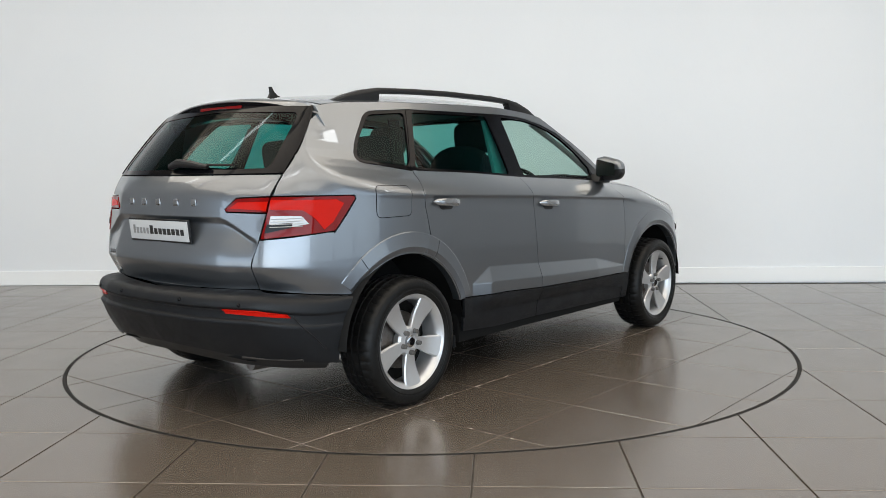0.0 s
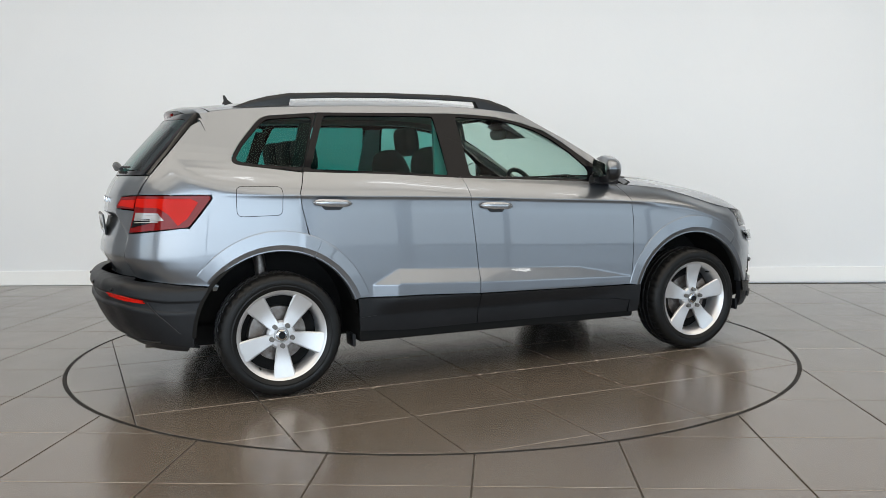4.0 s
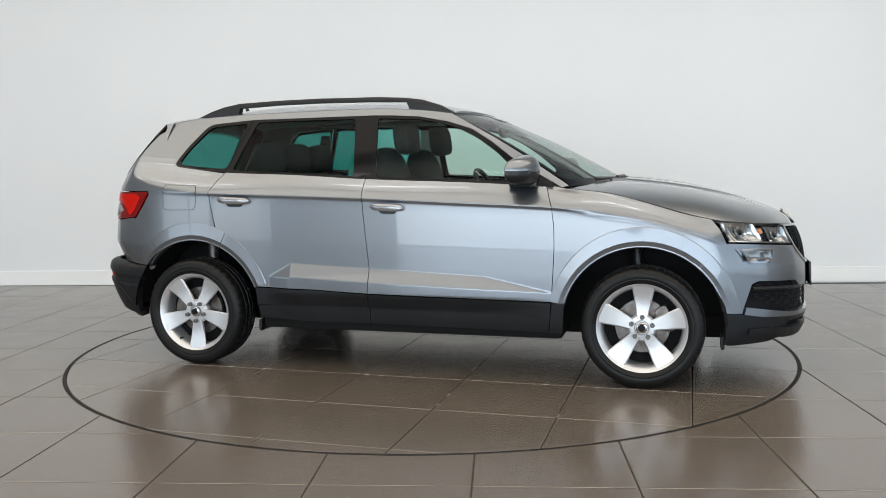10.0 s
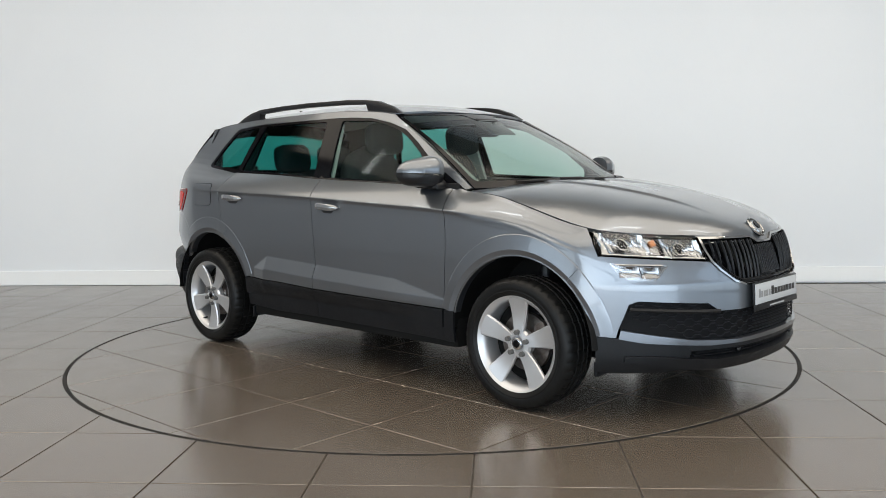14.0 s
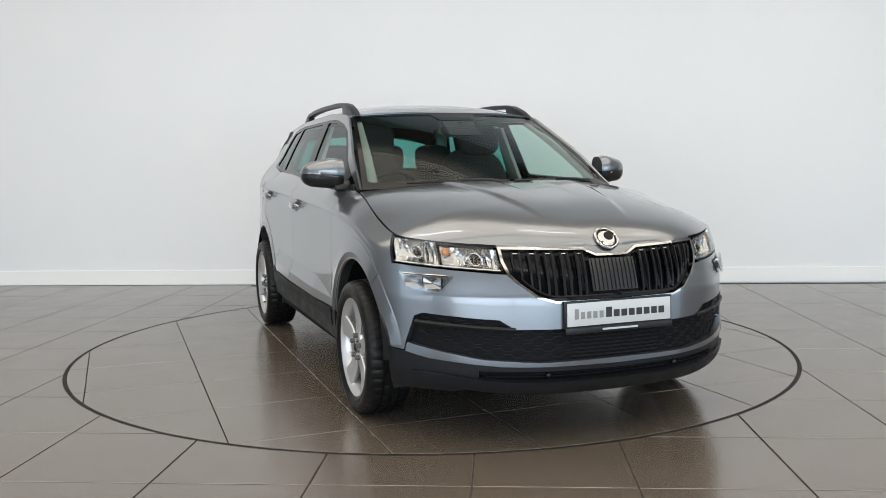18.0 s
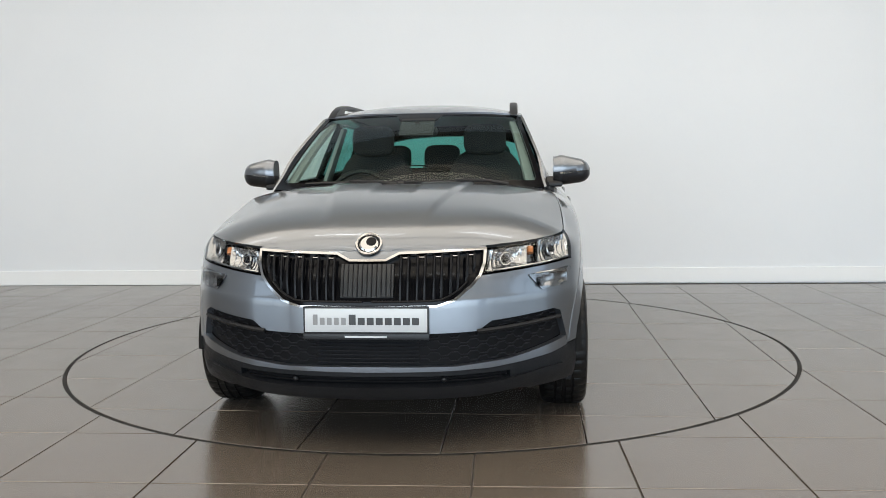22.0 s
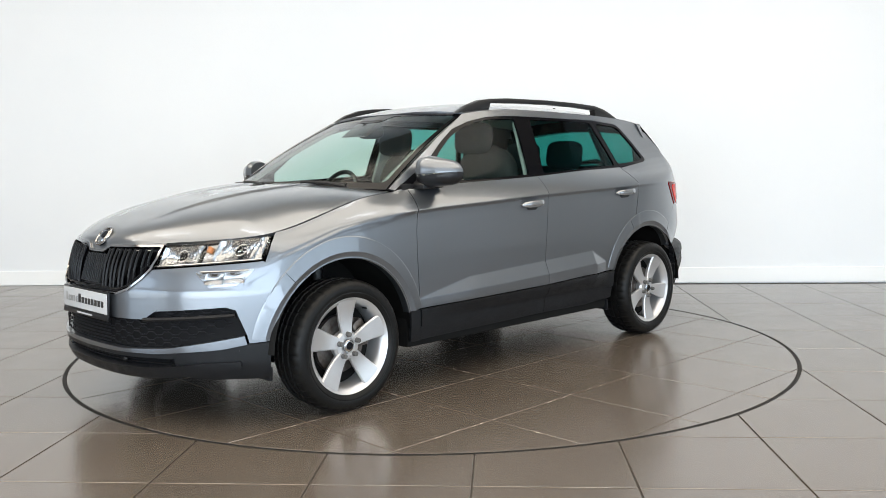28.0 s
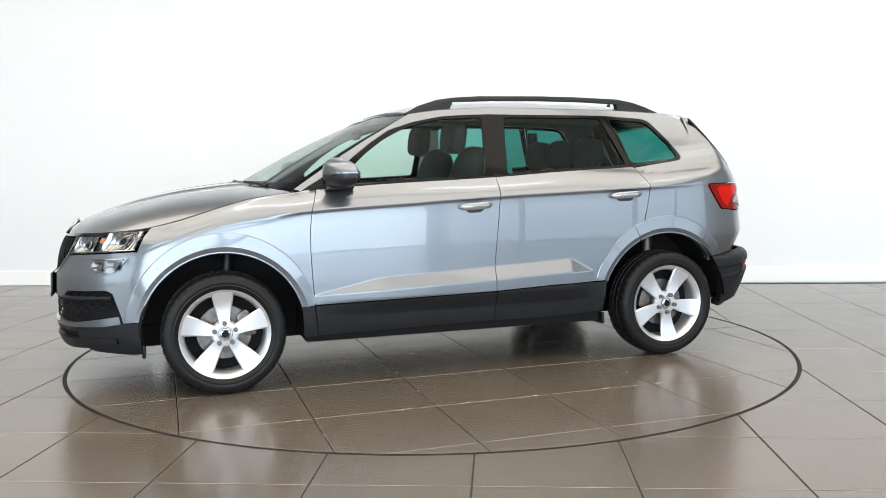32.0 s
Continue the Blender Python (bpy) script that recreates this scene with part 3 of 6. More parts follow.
def prism(bm, poly, lo, hi, axis=1, bevel=0.0):
    """Extrudes an outline along an axis: 0 outline (y, z), 1 outline (x, z), 2 outline (x, y)."""
    def at(p, h):
        return (h, p[0], p[1]) if axis == 0 else (p[0], h, p[1]) if axis == 1 else (p[0], p[1], h)
    a = [bm.verts.new(at(p, lo)) for p in poly]
    b = [bm.verts.new(at(p, hi)) for p in poly]
    n = len(poly)
    fs = [bm.faces.new(a[::-1]), bm.faces.new(b)]
    for i in range(n):
        fs.append(bm.faces.new((a[i], a[(i + 1) % n], b[(i + 1) % n], b[i])))
    bmesh.ops.recalc_face_normals(bm, faces=fs)
    if bevel:
        bmesh.ops.bevel(bm, geom=[e for f in fs[:2] for e in f.edges], offset=bevel, segments=2, affect="EDGES", profile=0.6)
    return bm


# ---- materials of the car ----
def paint_material():
    m = material("grey_metallic_paint", (0.172, 0.188, 0.21), 0.30, 0.86)
    b = m.node_tree.nodes["Principled BSDF"]
    b.inputs["Coat Weight"].default_value, b.inputs["Coat Roughness"].default_value = 1.0, 0.012
    tc = node(m, "ShaderNodeTexCoord")
    flakes = node(m, "ShaderNodeTexVoronoi", Scale=900.0)
    link(m, tc.outputs["Object"], flakes.inputs["Vector"])
    bp = node(m, "ShaderNodeBump", Strength=0.03, Distance=0.0006)
    link(m, flakes.outputs["Distance"], bp.inputs["Height"])
    link(m, bp.outputs[0], b.inputs["Normal"])
    soft = node(m, "ShaderNodeTexNoise", Scale=1.4, Detail=3.0)
    link(m, tc.outputs["Object"], soft.inputs["Vector"])
    r = node(m, "ShaderNodeValToRGB")
    r.color_ramp.elements[0].color, r.color_ramp.elements[1].color = (0.165, 0.179, 0.199, 1), (0.180, 0.194, 0.215, 1)
    link(m, soft.outputs[0], r.inputs[0])
    link(m, r.outputs[0], b.inputs["Base Color"])
    return m


def glass_material(name, tint, gloss=0.010):
    m = bpy.data.materials.new(name)
    m.use_nodes = True
    t = m.node_tree
    t.nodes.remove(t.nodes["Principled BSDF"])
    clear = node(m, "ShaderNodeBsdfTransparent", Color=(*tint, 1))
    shine = node(m, "ShaderNodeBsdfGlossy", Roughness=0.0)
    face = node(m, "ShaderNodeLayerWeight", Blend=0.5)
    power = node(m, "ShaderNodeMath")
    power.operation, power.inputs[1].default_value = "POWER", 5.0
    link(m, face.outputs["Facing"], power.inputs[0])
    fr = node(m, "ShaderNodeMapRange")
    fr.inputs["To Min"].default_value, fr.inputs["To Max"].default_value = gloss, 0.95
    link(m, power.outputs[0], fr.inputs["Value"])
    mix = node(m, "ShaderNodeMixShader")
    link(m, fr.outputs[0], mix.inputs[0])
    link(m, clear.outputs[0], mix.inputs[1])
    link(m, shine.outputs[0], mix.inputs[2])
    link(m, mix.outputs[0], t.nodes["Material Output"].inputs[0])
    return m


PAINT = paint_material()
HANDLE = material("bright_handle_paint", (0.28, 0.29, 0.305), 0.22, 0.7, coat_weight=1.0)
BLACK_PLASTIC = vary(material("black_grained_plastic", (0.006, 0.0067, 0.0082), 0.42, specular_ior_level=0.26), (0.005, 0.0056, 0.007), (0.0075, 0.0082, 0.010), 6, rough=(0.38, 0.5), bump=0.15, bump_scale=500)
GLOSS_BLACK = material("gloss_black_trim", (0.004, 0.004, 0.005), 0.08, specular_ior_level=0.14)
SATIN_BLACK = material("satin_black_trim", (0.008, 0.008, 0.009), 0.35, specular_ior_level=0.35)
RUBBER = vary(material("tyre_rubber", (0.005, 0.005, 0.005), 0.4, specular_ior_level=0.2), (0.004, 0.004, 0.004), (0.007, 0.007, 0.007), 12, rough=(0.34, 0.46), bump=0.1, bump_scale=200)
ALLOY = vary(material("silver_alloy", (0.54, 0.54, 0.55), 0.36, 0.7), (0.52, 0.52, 0.53), (0.56, 0.56, 0.57), 10)
CHROME = material("chrome", (0.44, 0.44, 0.445), 0.10, 1.0)
STEEL = vary(material("brake_steel", (0.15, 0.14, 0.13), 0.45, 0.8), (0.09, 0.07, 0.06), (0.2, 0.19, 0.18), 25, rough=(0.3, 0.5))
GLASS_FRONT = glass_material("tinted_glass", (0.72, 0.87, 0.82))
GLASS_SCREEN = glass_material("windscreen_glass", (0.74, 0.87, 0.83), 0.012)
GLASS_REAR = glass_material("dark_green_glass", (0.15, 0.47, 0.44))
GLASS_CLEAR = glass_material("clear_lens", (0.95, 0.96, 0.96), 0.04)
RED_LENS = material("red_lamp_lens", (0.46, 0.008, 0.003), 0.05, 0.0, specular_ior_level=0.08)
RED_DARK = material("dark_red_lamp_lens", (0.15, 0.003, 0.003), 0.05, 0.0, specular_ior_level=0.2)
AMBER = material("amber_bulb", (0.45, 0.16, 0.05), 0.2)
SMOKED = material("smoked_clear_lens", (0.34, 0.335, 0.335), 0.12, 0.3)
RIB_BLACK = material("black_grille_rib", (0.006, 0.006, 0.007), 0.3, specular_ior_level=0.18)
DIM_REFLECTOR = material("dim_lamp_reflector", (0.28, 0.28, 0.29), 0.16, 1.0)
HONEYCOMB = material("blue_black_honeycomb", (0.006, 0.007, 0.010), 0.6, specular_ior_level=0.2)
BOLT_GREY = material("grey_bolt_cover", (0.09, 0.088, 0.085), 0.4)
PILLAR_GREY = vary(material("grey_pillar_cloth", (0.2, 0.2, 0.195), 0.9), (0.18, 0.18, 0.175), (0.22, 0.22, 0.215), 30, bump=0.2)
SENSOR_GREY = material("dark_grey_sensor_plastic", (0.010, 0.011, 0.012), 0.3)
MESH_BLACK = material("matt_black_mesh", (0.005, 0.005, 0.006), 0.6, specular_ior_level=0.15)
REFLECTOR = material("lamp_reflector", (0.40, 0.40, 0.41), 0.14, 0.95)
CLOTH = vary(material("charcoal_seat_cloth", (0.018, 0.018, 0.02), 0.9), (0.012, 0.012, 0.014), (0.025, 0.025, 0.028), 40, bump=0.3, bump_scale=300)
TRIM_DARK = vary(material("dark_interior_plastic", (0.01, 0.01, 0.011), 0.7, specular_ior_level=0.2), (0.008, 0.008, 0.009), (0.013, 0.013, 0.014), 20, bump=0.1)
HEADLINER = vary(material("pale_headliner_cloth", (0.42, 0.42, 0.4), 0.9), (0.38, 0.38, 0.36), (0.46, 0.46, 0.44), 30, bump=0.2)
PLATE_WHITE = material("white_plate", (0.47, 0.48, 0.49), 0.18)
INK = material("black_ink", (0.015, 0.015, 0.015), 0.4)
INK_GREY = material("grey_ink", (0.2, 0.2, 0.2), 0.4)
MIRROR = material("mirror_glass", (0.85, 0.87, 0.88), 0.01, 1.0)
UNDER = material("underbody_black", (0.005, 0.005, 0.005), 0.8, specular_ior_level=0.2)


# ---- the car: panels ----
CAR_AT = Vector((0.0908, -0.0163, 0.0))     # where it stands on the turntable
car = new("car")
tagged(car, "grey metallic five-door suv with black cladding on the turntable", "car")
GAP = 0.0018
ARCH_F, ARCH_R = 0.418, 0.428


def arc(xw, r, a0, a1, n=18):
    return [(xw + r * math.cos(radians(a0 + (a1 - a0) * i / n)), WHEEL_Z + r * math.sin(radians(a0 + (a1 - a0) * i / n))) for i in range(n + 1)]


def wn(x, z):
    """The nose's wrap coordinate of a place on the flank."""
    return float(np.interp(NOSE_X(z) - x, NOSE_T[2], NOSE_T[0]))


def wt(x, z):
    return float(np.interp(x - TAIL_X(ledge(z, 1.0)), TAIL_T[2], TAIL_T[0]))


def along(f, a, b, n):
    return [(a + (b - a) * i / n, float(f(a + (b - a) * i / n))) for i in range(n + 1)]


def skin(poly, lift=lift_side, flip=False, **kw):
    kw.setdefault("gap", GAP)
    return panel(poly, lift, flip=flip, **kw)


A_PILLAR = [(0.925, 1.060), (0.671, 1.230), (0.50, 1.333), (0.362, 1.408), (0.236, 1.478)]
ROOF_EDGE = curve((-1.66, 1.452), (-1.60, 1.474), (-1.434, 1.494), (-0.945, 1.513), (-0.288, 1.520), (0.05, 1.503), (0.236, 1.478))
DLO_TOP = [(0.883, 1.050), (0.75, 1.128), (0.606, 1.216), (0.48, 1.309), (0.361, 1.383), (0.21, 1.431), (0.039, 1.463), (-0.12, 1.474)]

# front wing
fender = (along(BELT, 0.905, 1.66, 14) + [(1.70, 0.838), (1.745, 0.742), (1.70, 0.722), (1.62, 0.665)]
          + arc(WHEEL_X, ARCH_F, 45, 165, 24) + [(0.845, 0.440), (0.856, 0.60), (0.862, 0.739), (0.860, 0.85), (0.847, 0.953), (0.80, 1.066), (0.86, 1.056)])
both_sides("front_wing", [skin(fender, cell=0.010)], PAINT)

front_door = ([(0.845, 0.442), (0.856, 0.60), (0.862, 0.739), (0.860, 0.85), (0.847, 0.953), (0.80, 1.066)]
              + along(BELT, 0.78, -0.24, 12) + [(-0.240, 1.108), (-0.223, 0.912), (-0.205, 0.75), (-0.190, 0.597), (-0.192, 0.462)])
front_doors = both_sides("front_door", [skin(front_door, cell=0.011)], PAINT)
rear_door = (along(BELT, -0.24, -1.15, 10) + [(-1.200, 1.046), (-1.192, 0.97), (-1.175, 0.894), (-1.136, 0.735)]
             + arc(-WHEEL_X, ARCH_R, 64, 21, 10) + [(-0.905, 0.482), (-0.55, 0.478), (-0.192, 0.462), (-0.190, 0.597), (-0.205, 0.75), (-0.223, 0.912), (-0.240, 1.108)])
rear_doors = both_sides("rear_door", [skin(rear_door, cell=0.011)], PAINT)
# black cladding low on the doors
fd_clad = [(0.845, 0.440), (0.30, 0.450), (-0.192, 0.460), (-0.193, 0.392), (0.40, 0.384), (0.70, 0.366), (0.838, 0.345)]
fd_clad_low = [(0.838, 0.345), (0.70, 0.366), (0.40, 0.384), (-0.193, 0.392), (-0.193, 0.285), (0.828, 0.272)]
rd_clad = [(-0.192, 0.460), (-0.55, 0.476), (-0.905, 0.480), (-0.898, 0.375), (-0.60, 0.396), (-0.193, 0.392)]
rd_clad_low = [(-0.193, 0.392), (-0.60, 0.396), (-0.898, 0.375), (-0.890, 0.300), (-0.60, 0.282), (-0.193, 0.285)]
fw_clad = [(0.847, 0.438), (0.915, 0.440), (0.905, 0.270), (0.830, 0.270)]
both_sides("door_cladding", [skin(fd_clad, cell=0.03, out=0.010), skin(fd_clad_low, cell=0.03, out=0.001)], BLACK_PLASTIC, "black grained plastic")
both_sides("door_cladding", [skin(rd_clad, cell=0.03, out=0.010), skin(rd_clad_low, cell=0.03, out=0.001)], BLACK_PLASTIC, "black grained plastic")
both_sides("sill_end", [skin(fw_clad, cell=0.03, out=0.004)], BLACK_PLASTIC, "black grained plastic")

# quarter panel, cant rail and windscreen pillar in one pressing
side_frame = (A_PILLAR + along(ROOF_EDGE, 0.20, -1.60, 24) + [(-1.62, 1.44)] + [(float(TAIL_X(z)) + float(np.interp(w, TAIL_T[0], TAIL_T[2])), z) for w, z in ((0.690, 1.40), (0.697, 1.34), (0.702, 1.26), (0.702, 1.18), (0.696, 1.145), (0.692, 1.105), (0.684, 1.051))]
              + [(-1.640, 1.047), (-1.636, 1.028), (-1.69, 0.955), (-1.755, 0.875), (-1.70, 0.828), (-1.62, 0.755), (-1.55, 0.695)]
              + arc(-WHEEL_X, ARCH_R, 126, 65, 14) + [(-1.175, 0.894), (-1.192, 0.97), (-1.200, 1.046), (-1.154, 1.152)]
              + rounded([(-1.167, 1.158), (-1.40, 1.184), (-1.530, 1.203), (-1.470, 1.302), (-1.335, 1.452), (-1.02, 1.474)], 0.05, 5)[6:-6] + [(-1.02, 1.474)]
              + along(lambda a: 1.474 + 0.005 * (a + 1.0), -0.95, -0.25, 6) + DLO_TOP[::-1])
both_sides("side_panel", [skin(side_frame, cell=0.011)], PAINT)

# window surrounds and panes
fd_out = [(-0.243, 1.108)] + along(BELT, -0.15, 0.80, 8) + DLO_TOP + [(-0.248, 1.478)]
fd_hole = rounded([(-0.182, 1.120), (0.20, 1.105), (0.611, 1.088), (0.628, 1.150), (0.513, 1.255), (0.40, 1.335), (0.296, 1.388), (0.16, 1.428), (0.039, 1.450), (-0.212, 1.462)], 0.02, 2)
rd_out = [(-0.243, 1.108), (-0.248, 1.478), (-0.60, 1.477), (-1.03, 1.473), (-1.155, 1.155)] + along(BELT, -1.10, -0.30, 8)
rd_hole = rounded([(-0.318, 1.126), (-0.352, 1.462), (-0.60, 1.463), (-0.995, 1.460), (-1.112, 1.170), (-0.70, 1.150)], 0.02, 2)
qt_out = [(-1.036, 1.472), (-1.158, 1.158)] + rounded([(-1.167, 1.158), (-1.40, 1.184), (-1.530, 1.203), (-1.470, 1.302), (-1.335, 1.452), (-1.02, 1.474)], 0.05, 5)[6:-6]
qt_hole = rounded([(-1.152, 1.178), (-1.40, 1.200), (-1.500, 1.217), (-1.445, 1.302), (-1.318, 1.437), (-1.055, 1.456)], 0.035, 4)
for door, ring_o, ring_h, pane in ((front_doors, fd_out, fd_hole, GLASS_FRONT), (rear_doors, rd_out, rd_hole, GLASS_REAR)):
    pieces = [skin(ringed(ring_o, ring_h), cell=0.025, gap=0, out=-0.002)]
    glass = [skin(ring_h, cell=0.05, gap=0, out=-0.008, rim=0.0)]
    for d, mir in zip(door, (False, True)):
        panel_object("window_frame", pieces, GLOSS_BLACK, d, "gloss black window surround", mirrored=mir)
        panel_object("window_glass", glass, pane, d, "green-tinted glass", mirrored=mir)
both_sides("quarter_window_frame", [skin(ringed(qt_out, qt_hole), cell=0.025, gap=0, out=-0.002)], GLOSS_BLACK, "gloss black window surround")
both_sides("quarter_window", [skin(qt_hole, cell=0.05, gap=0, out=-0.008, rim=0.0)], GLASS_REAR, "dark green-tinted glass")

# flared wheel arches: a flat band round each opening with a chamfered inner lip, cut where the panels meet
def arch_flare(xw, r0, a0, a1, mirrored, parent):
    bm = bmesh.new()
    n = max(8, int((a1 - a0) / 1.25))
    a = np.radians(np.linspace(a0, a1, n + 1))[:, None]
    ro = r0 + 0.080 + 0.026 * np.maximum(0.0, np.sin(a)) ** 2
    r = np.concatenate([ro, ro, ro - 0.004, (ro + r0 + 0.034) / 2] + [np.full(ro.shape, r0 + d) for d in (0.032, 0.004, -0.003, -0.001)], 1)
    off = np.array([-0.006, 0.0012, 0.0030, 0.0050, 0.0078, -0.001, -0.008, -0.055])
    x, z = xw + r * np.cos(a), WHEEL_Z + r * np.sin(a)
    y = (side_y(x, z) + off) * (1 if mirrored else -1)
    grid = [[bm.verts.new((x[i, k], y[i, k], z[i, k])) for k in range(8)] for i in range(n + 1)]
    for i in range(n):
        for k in range(len(grid[0]) - 1):
            bm.faces.new((grid[i][k], grid[i + 1][k], grid[i + 1][k + 1], grid[i][k + 1]))
    bm.faces.new(grid[0])
    bm.faces.new(grid[-1][::-1])
    bmesh.ops.recalc_face_normals(bm, faces=bm.faces)
    ob = part("arch_flare", bm, PAINT, parent, "", 14)
    if parent is car:
        ob.location = CAR_AT
    return ob


for _s in (0, 1):
    arch_flare(WHEEL_X, ARCH_F, 48.2, 165.5, _s, car)
    arch_flare(WHEEL_X, ARCH_F, 10.5, 47.8, _s, car)
    arch_flare(-WHEEL_X, ARCH_R, 20.5, 64.6, _s, rear_doors[_s])
    arch_flare(-WHEEL_X, ARCH_R, 65.0, 125.3, _s, car)
    arch_flare(-WHEEL_X, ARCH_R, 125.7, 141.5, _s, car)

# fuel flap on the right flank
flap = rounded([(-1.520, 1.085), (-1.290, 1.080), (-1.296, 0.938), (-1.520, 0.936)], 0.03, 5)
panel_object("fuel_flap_seam", [skin(inset(flap, -0.003), gap=0, out=0.0008, rim=0, cell=0.010)], GLOSS_BLACK, car)
panel_object("fuel_flap", [skin(flap, gap=0, out=0.0018, rim=0.0, cell=0.010)], PAINT, car)

# bonnet
HOOD_MID = curve((1.0, 1.092), (1.15, 1.088), (1.43, 1.060), (1.70, 1.008), (1.91, 0.950), (2.04, 0.898), (2.095, 0.858), (2.13, 0.812))
HOOD_Y = curve((0.88, 0.755), (1.0, 0.768), (1.13, 0.787), (1.30, 0.8035), (1.45, 0.8105), (1.60, 0.8108), (1.70, 0.804), (1.75, 0.786), (1.80, 0.752), (1.87, 0.692), (1.955, 0.594), (2.025, 0.472), (2.088, 0.300), (2.104, 0.19), (2.112, 0.10), (2.13, 0.02))
HOOD_Z = curve((0.88, 1.048), (1.13, 1.022), (1.28, 0.985), (1.60, 0.895), (1.70, 0.875), (1.87, 0.855), (2.015, 0.840), (2.10, 0.828), (2.14, 0.80))


def hood_z(x, y):
    ye, ze, zm = HOOD_Y(x), HOOD_Z(x), HOOD_MID(x)
    s = np.clip(np.abs(y) / np.maximum(ye, 0.05), 0, 1.05)
    z = ze + (zm - ze) * (1 - s ** 3.4)
    edge = 0.36 - 0.17 * np.clip((x - 1.1) / 0.9, 0, 1)
    dome = 0.010 * ramp((edge + 0.028 - np.abs(y)) / 0.042) * ramp((2.02 - x) / 0.35)
    return z + dome - 0.007 * ramp((0.13 - np.abs(y)) / 0.04) * ramp((1.75 - x) / 0.5)


def lift_hood(u, v):
    return np.stack([u, v, hood_z(u, v)], 1)


half = [(1.135, 0.0), (1.125, 0.25), (1.085, 0.48), (1.00, 0.66), (0.915, 0.745)]
half += [(a, float(HOOD_Y(a)) - 0.003) for a in np.linspace(0.95, 2.09, 28)] + [(2.106, 0.165), (2.114, 0.085), (2.116, 0.0)]
hood = half + [(a, -b) for a, b in reversed(half) if b > 1e-6]
bonnet = panel_object("bonnet", [panel(hood, lift_hood, cell=0.010, gap=GAP, rim=0.02)], PAINT, car)

# windscreen: black border and pane
def lift_screen(u, v):
    s, t = u, v
    bx, by, bz = 1.190 - 0.260 * s ** 2, 0.737 * s, 1.068 - 0.010 * s ** 2
    tx, ty, tz = 0.312 - 0.102 * s ** 2, 0.592 * s, 1.496 - 0.014 * s ** 2
    bow = 0.018 * np.sin(np.pi * np.clip(t, 0, 1))
    return np.stack([bx + (tx - bx) * t + bow * 0.45, by + (ty - by) * t, bz + (tz - bz) * t + bow], 1)


screen_out = [(-1, 0), (1, 0), (1, 0.5), (1, 1), (-1, 1), (-1, 0.5)]
screen_in = rounded([(-0.962, 0.07), (0.962, 0.07), (0.968, 0.972), (0.22, 0.972), (0.18, 0.87), (-0.18, 0.87), (-0.22, 0.972), (-0.968, 0.972)], 0.04, 3)
panel_object("windscreen_border", [panel(ringed(screen_out, screen_in), lift_screen, cell=0.06, rim=0.008)], GLOSS_BLACK, car, "black printed windscreen border")
panel_object("windscreen", [panel(screen_in, lift_screen, cell=0.06, rim=0, out=-0.002)], GLASS_SCREEN, car, "clear tinted windscreen")

for s in (1, -1):
    poly = [(s * a, b) for a, b in ((0.900, 0.05), (0.972, 0.05), (0.975, 0.97), (0.915, 0.97))][::s]
    panel_object("pillar_lining", [panel(poly, lift_screen, cell=0.06, rim=0.02, out=-0.03)], PILLAR_GREY, car, "grey windscreen pillar lining")

# roof
ROOF_MID = curve((-1.70, 1.520), (-1.40, 1.552), (-1.0, 1.584), (-0.6, 1.594), (-0.3, 1.588), (0.0, 1.566), (0.20, 1.532), (0.33, 1.494))


def lift_roof(u, v):
    ze = ROOF_EDGE(np.clip(u, -1.66, 0.236))
    ye = side_y(np.clip(u, -1.64, 0.236), ze)
    s = np.abs(v)
    return np.stack([u, ye * v, ze + (ROOF_MID(u) - ze) * (1 - s ** 2.4)], 1)


front_edge = [(0.312 - 0.102 * s * s, s) for s in np.linspace(-1, 1, 15)]
rear_edge = [(-1.625 + 0.03 * s * s, s) for s in np.linspace(1, -1, 15)]
panel_object("roof", [panel(front_edge + rear_edge, lift_roof, cell=0.05, gap=0.002, rim=0.012)], PAINT, car)

# nose: bumper skin, lower strip, black lower bumper, intake, grille
n_arch = [(wn(x, z), z) for x, z in arc(WHEEL_X, ARCH_F, 54, 12, 10)]
up_half = ([(0.0, 0.612), (0.28, 0.611), (0.36, 0.634), (0.432, 0.688), (0.470, 0.727), (0.62, 0.7385), (0.80, 0.7505), (0.945, 0.7605), (0.975, 0.763), (1.05, 0.742)]
           + n_arch + [(1.02, 0.400), (0.945, 0.396), (0.934, 0.436), (0.888, 0.547), (0.845, 0.561), (0.70, 0.552), (0.515, 0.541), (0.452, 0.502), (0.25, 0.500), (0.0, 0.500)])
panel_object("front_bumper", [panel(mirror_half(up_half), lift_nose, cell=0.011, gap=GAP, rim=0.03, out=0.0005)], PAINT, car)
strip_half = [(0.0, 0.369), (0.35, 0.366), (0.58, 0.379), (0.75, 0.404), (0.925, 0.432), (0.936, 0.394), (0.82, 0.374), (0.5, 0.350), (0.0, 0.346)]
panel_object("bumper_strip", [panel(mirror_half(strip_half), lift_nose, cell=0.025, rim=0.03, out=0.006)], PAINT, car)
n_arch_low = [(wn(x, z), z) for x, z in arc(WHEEL_X, ARCH_F, 10.5, -12, 6)]
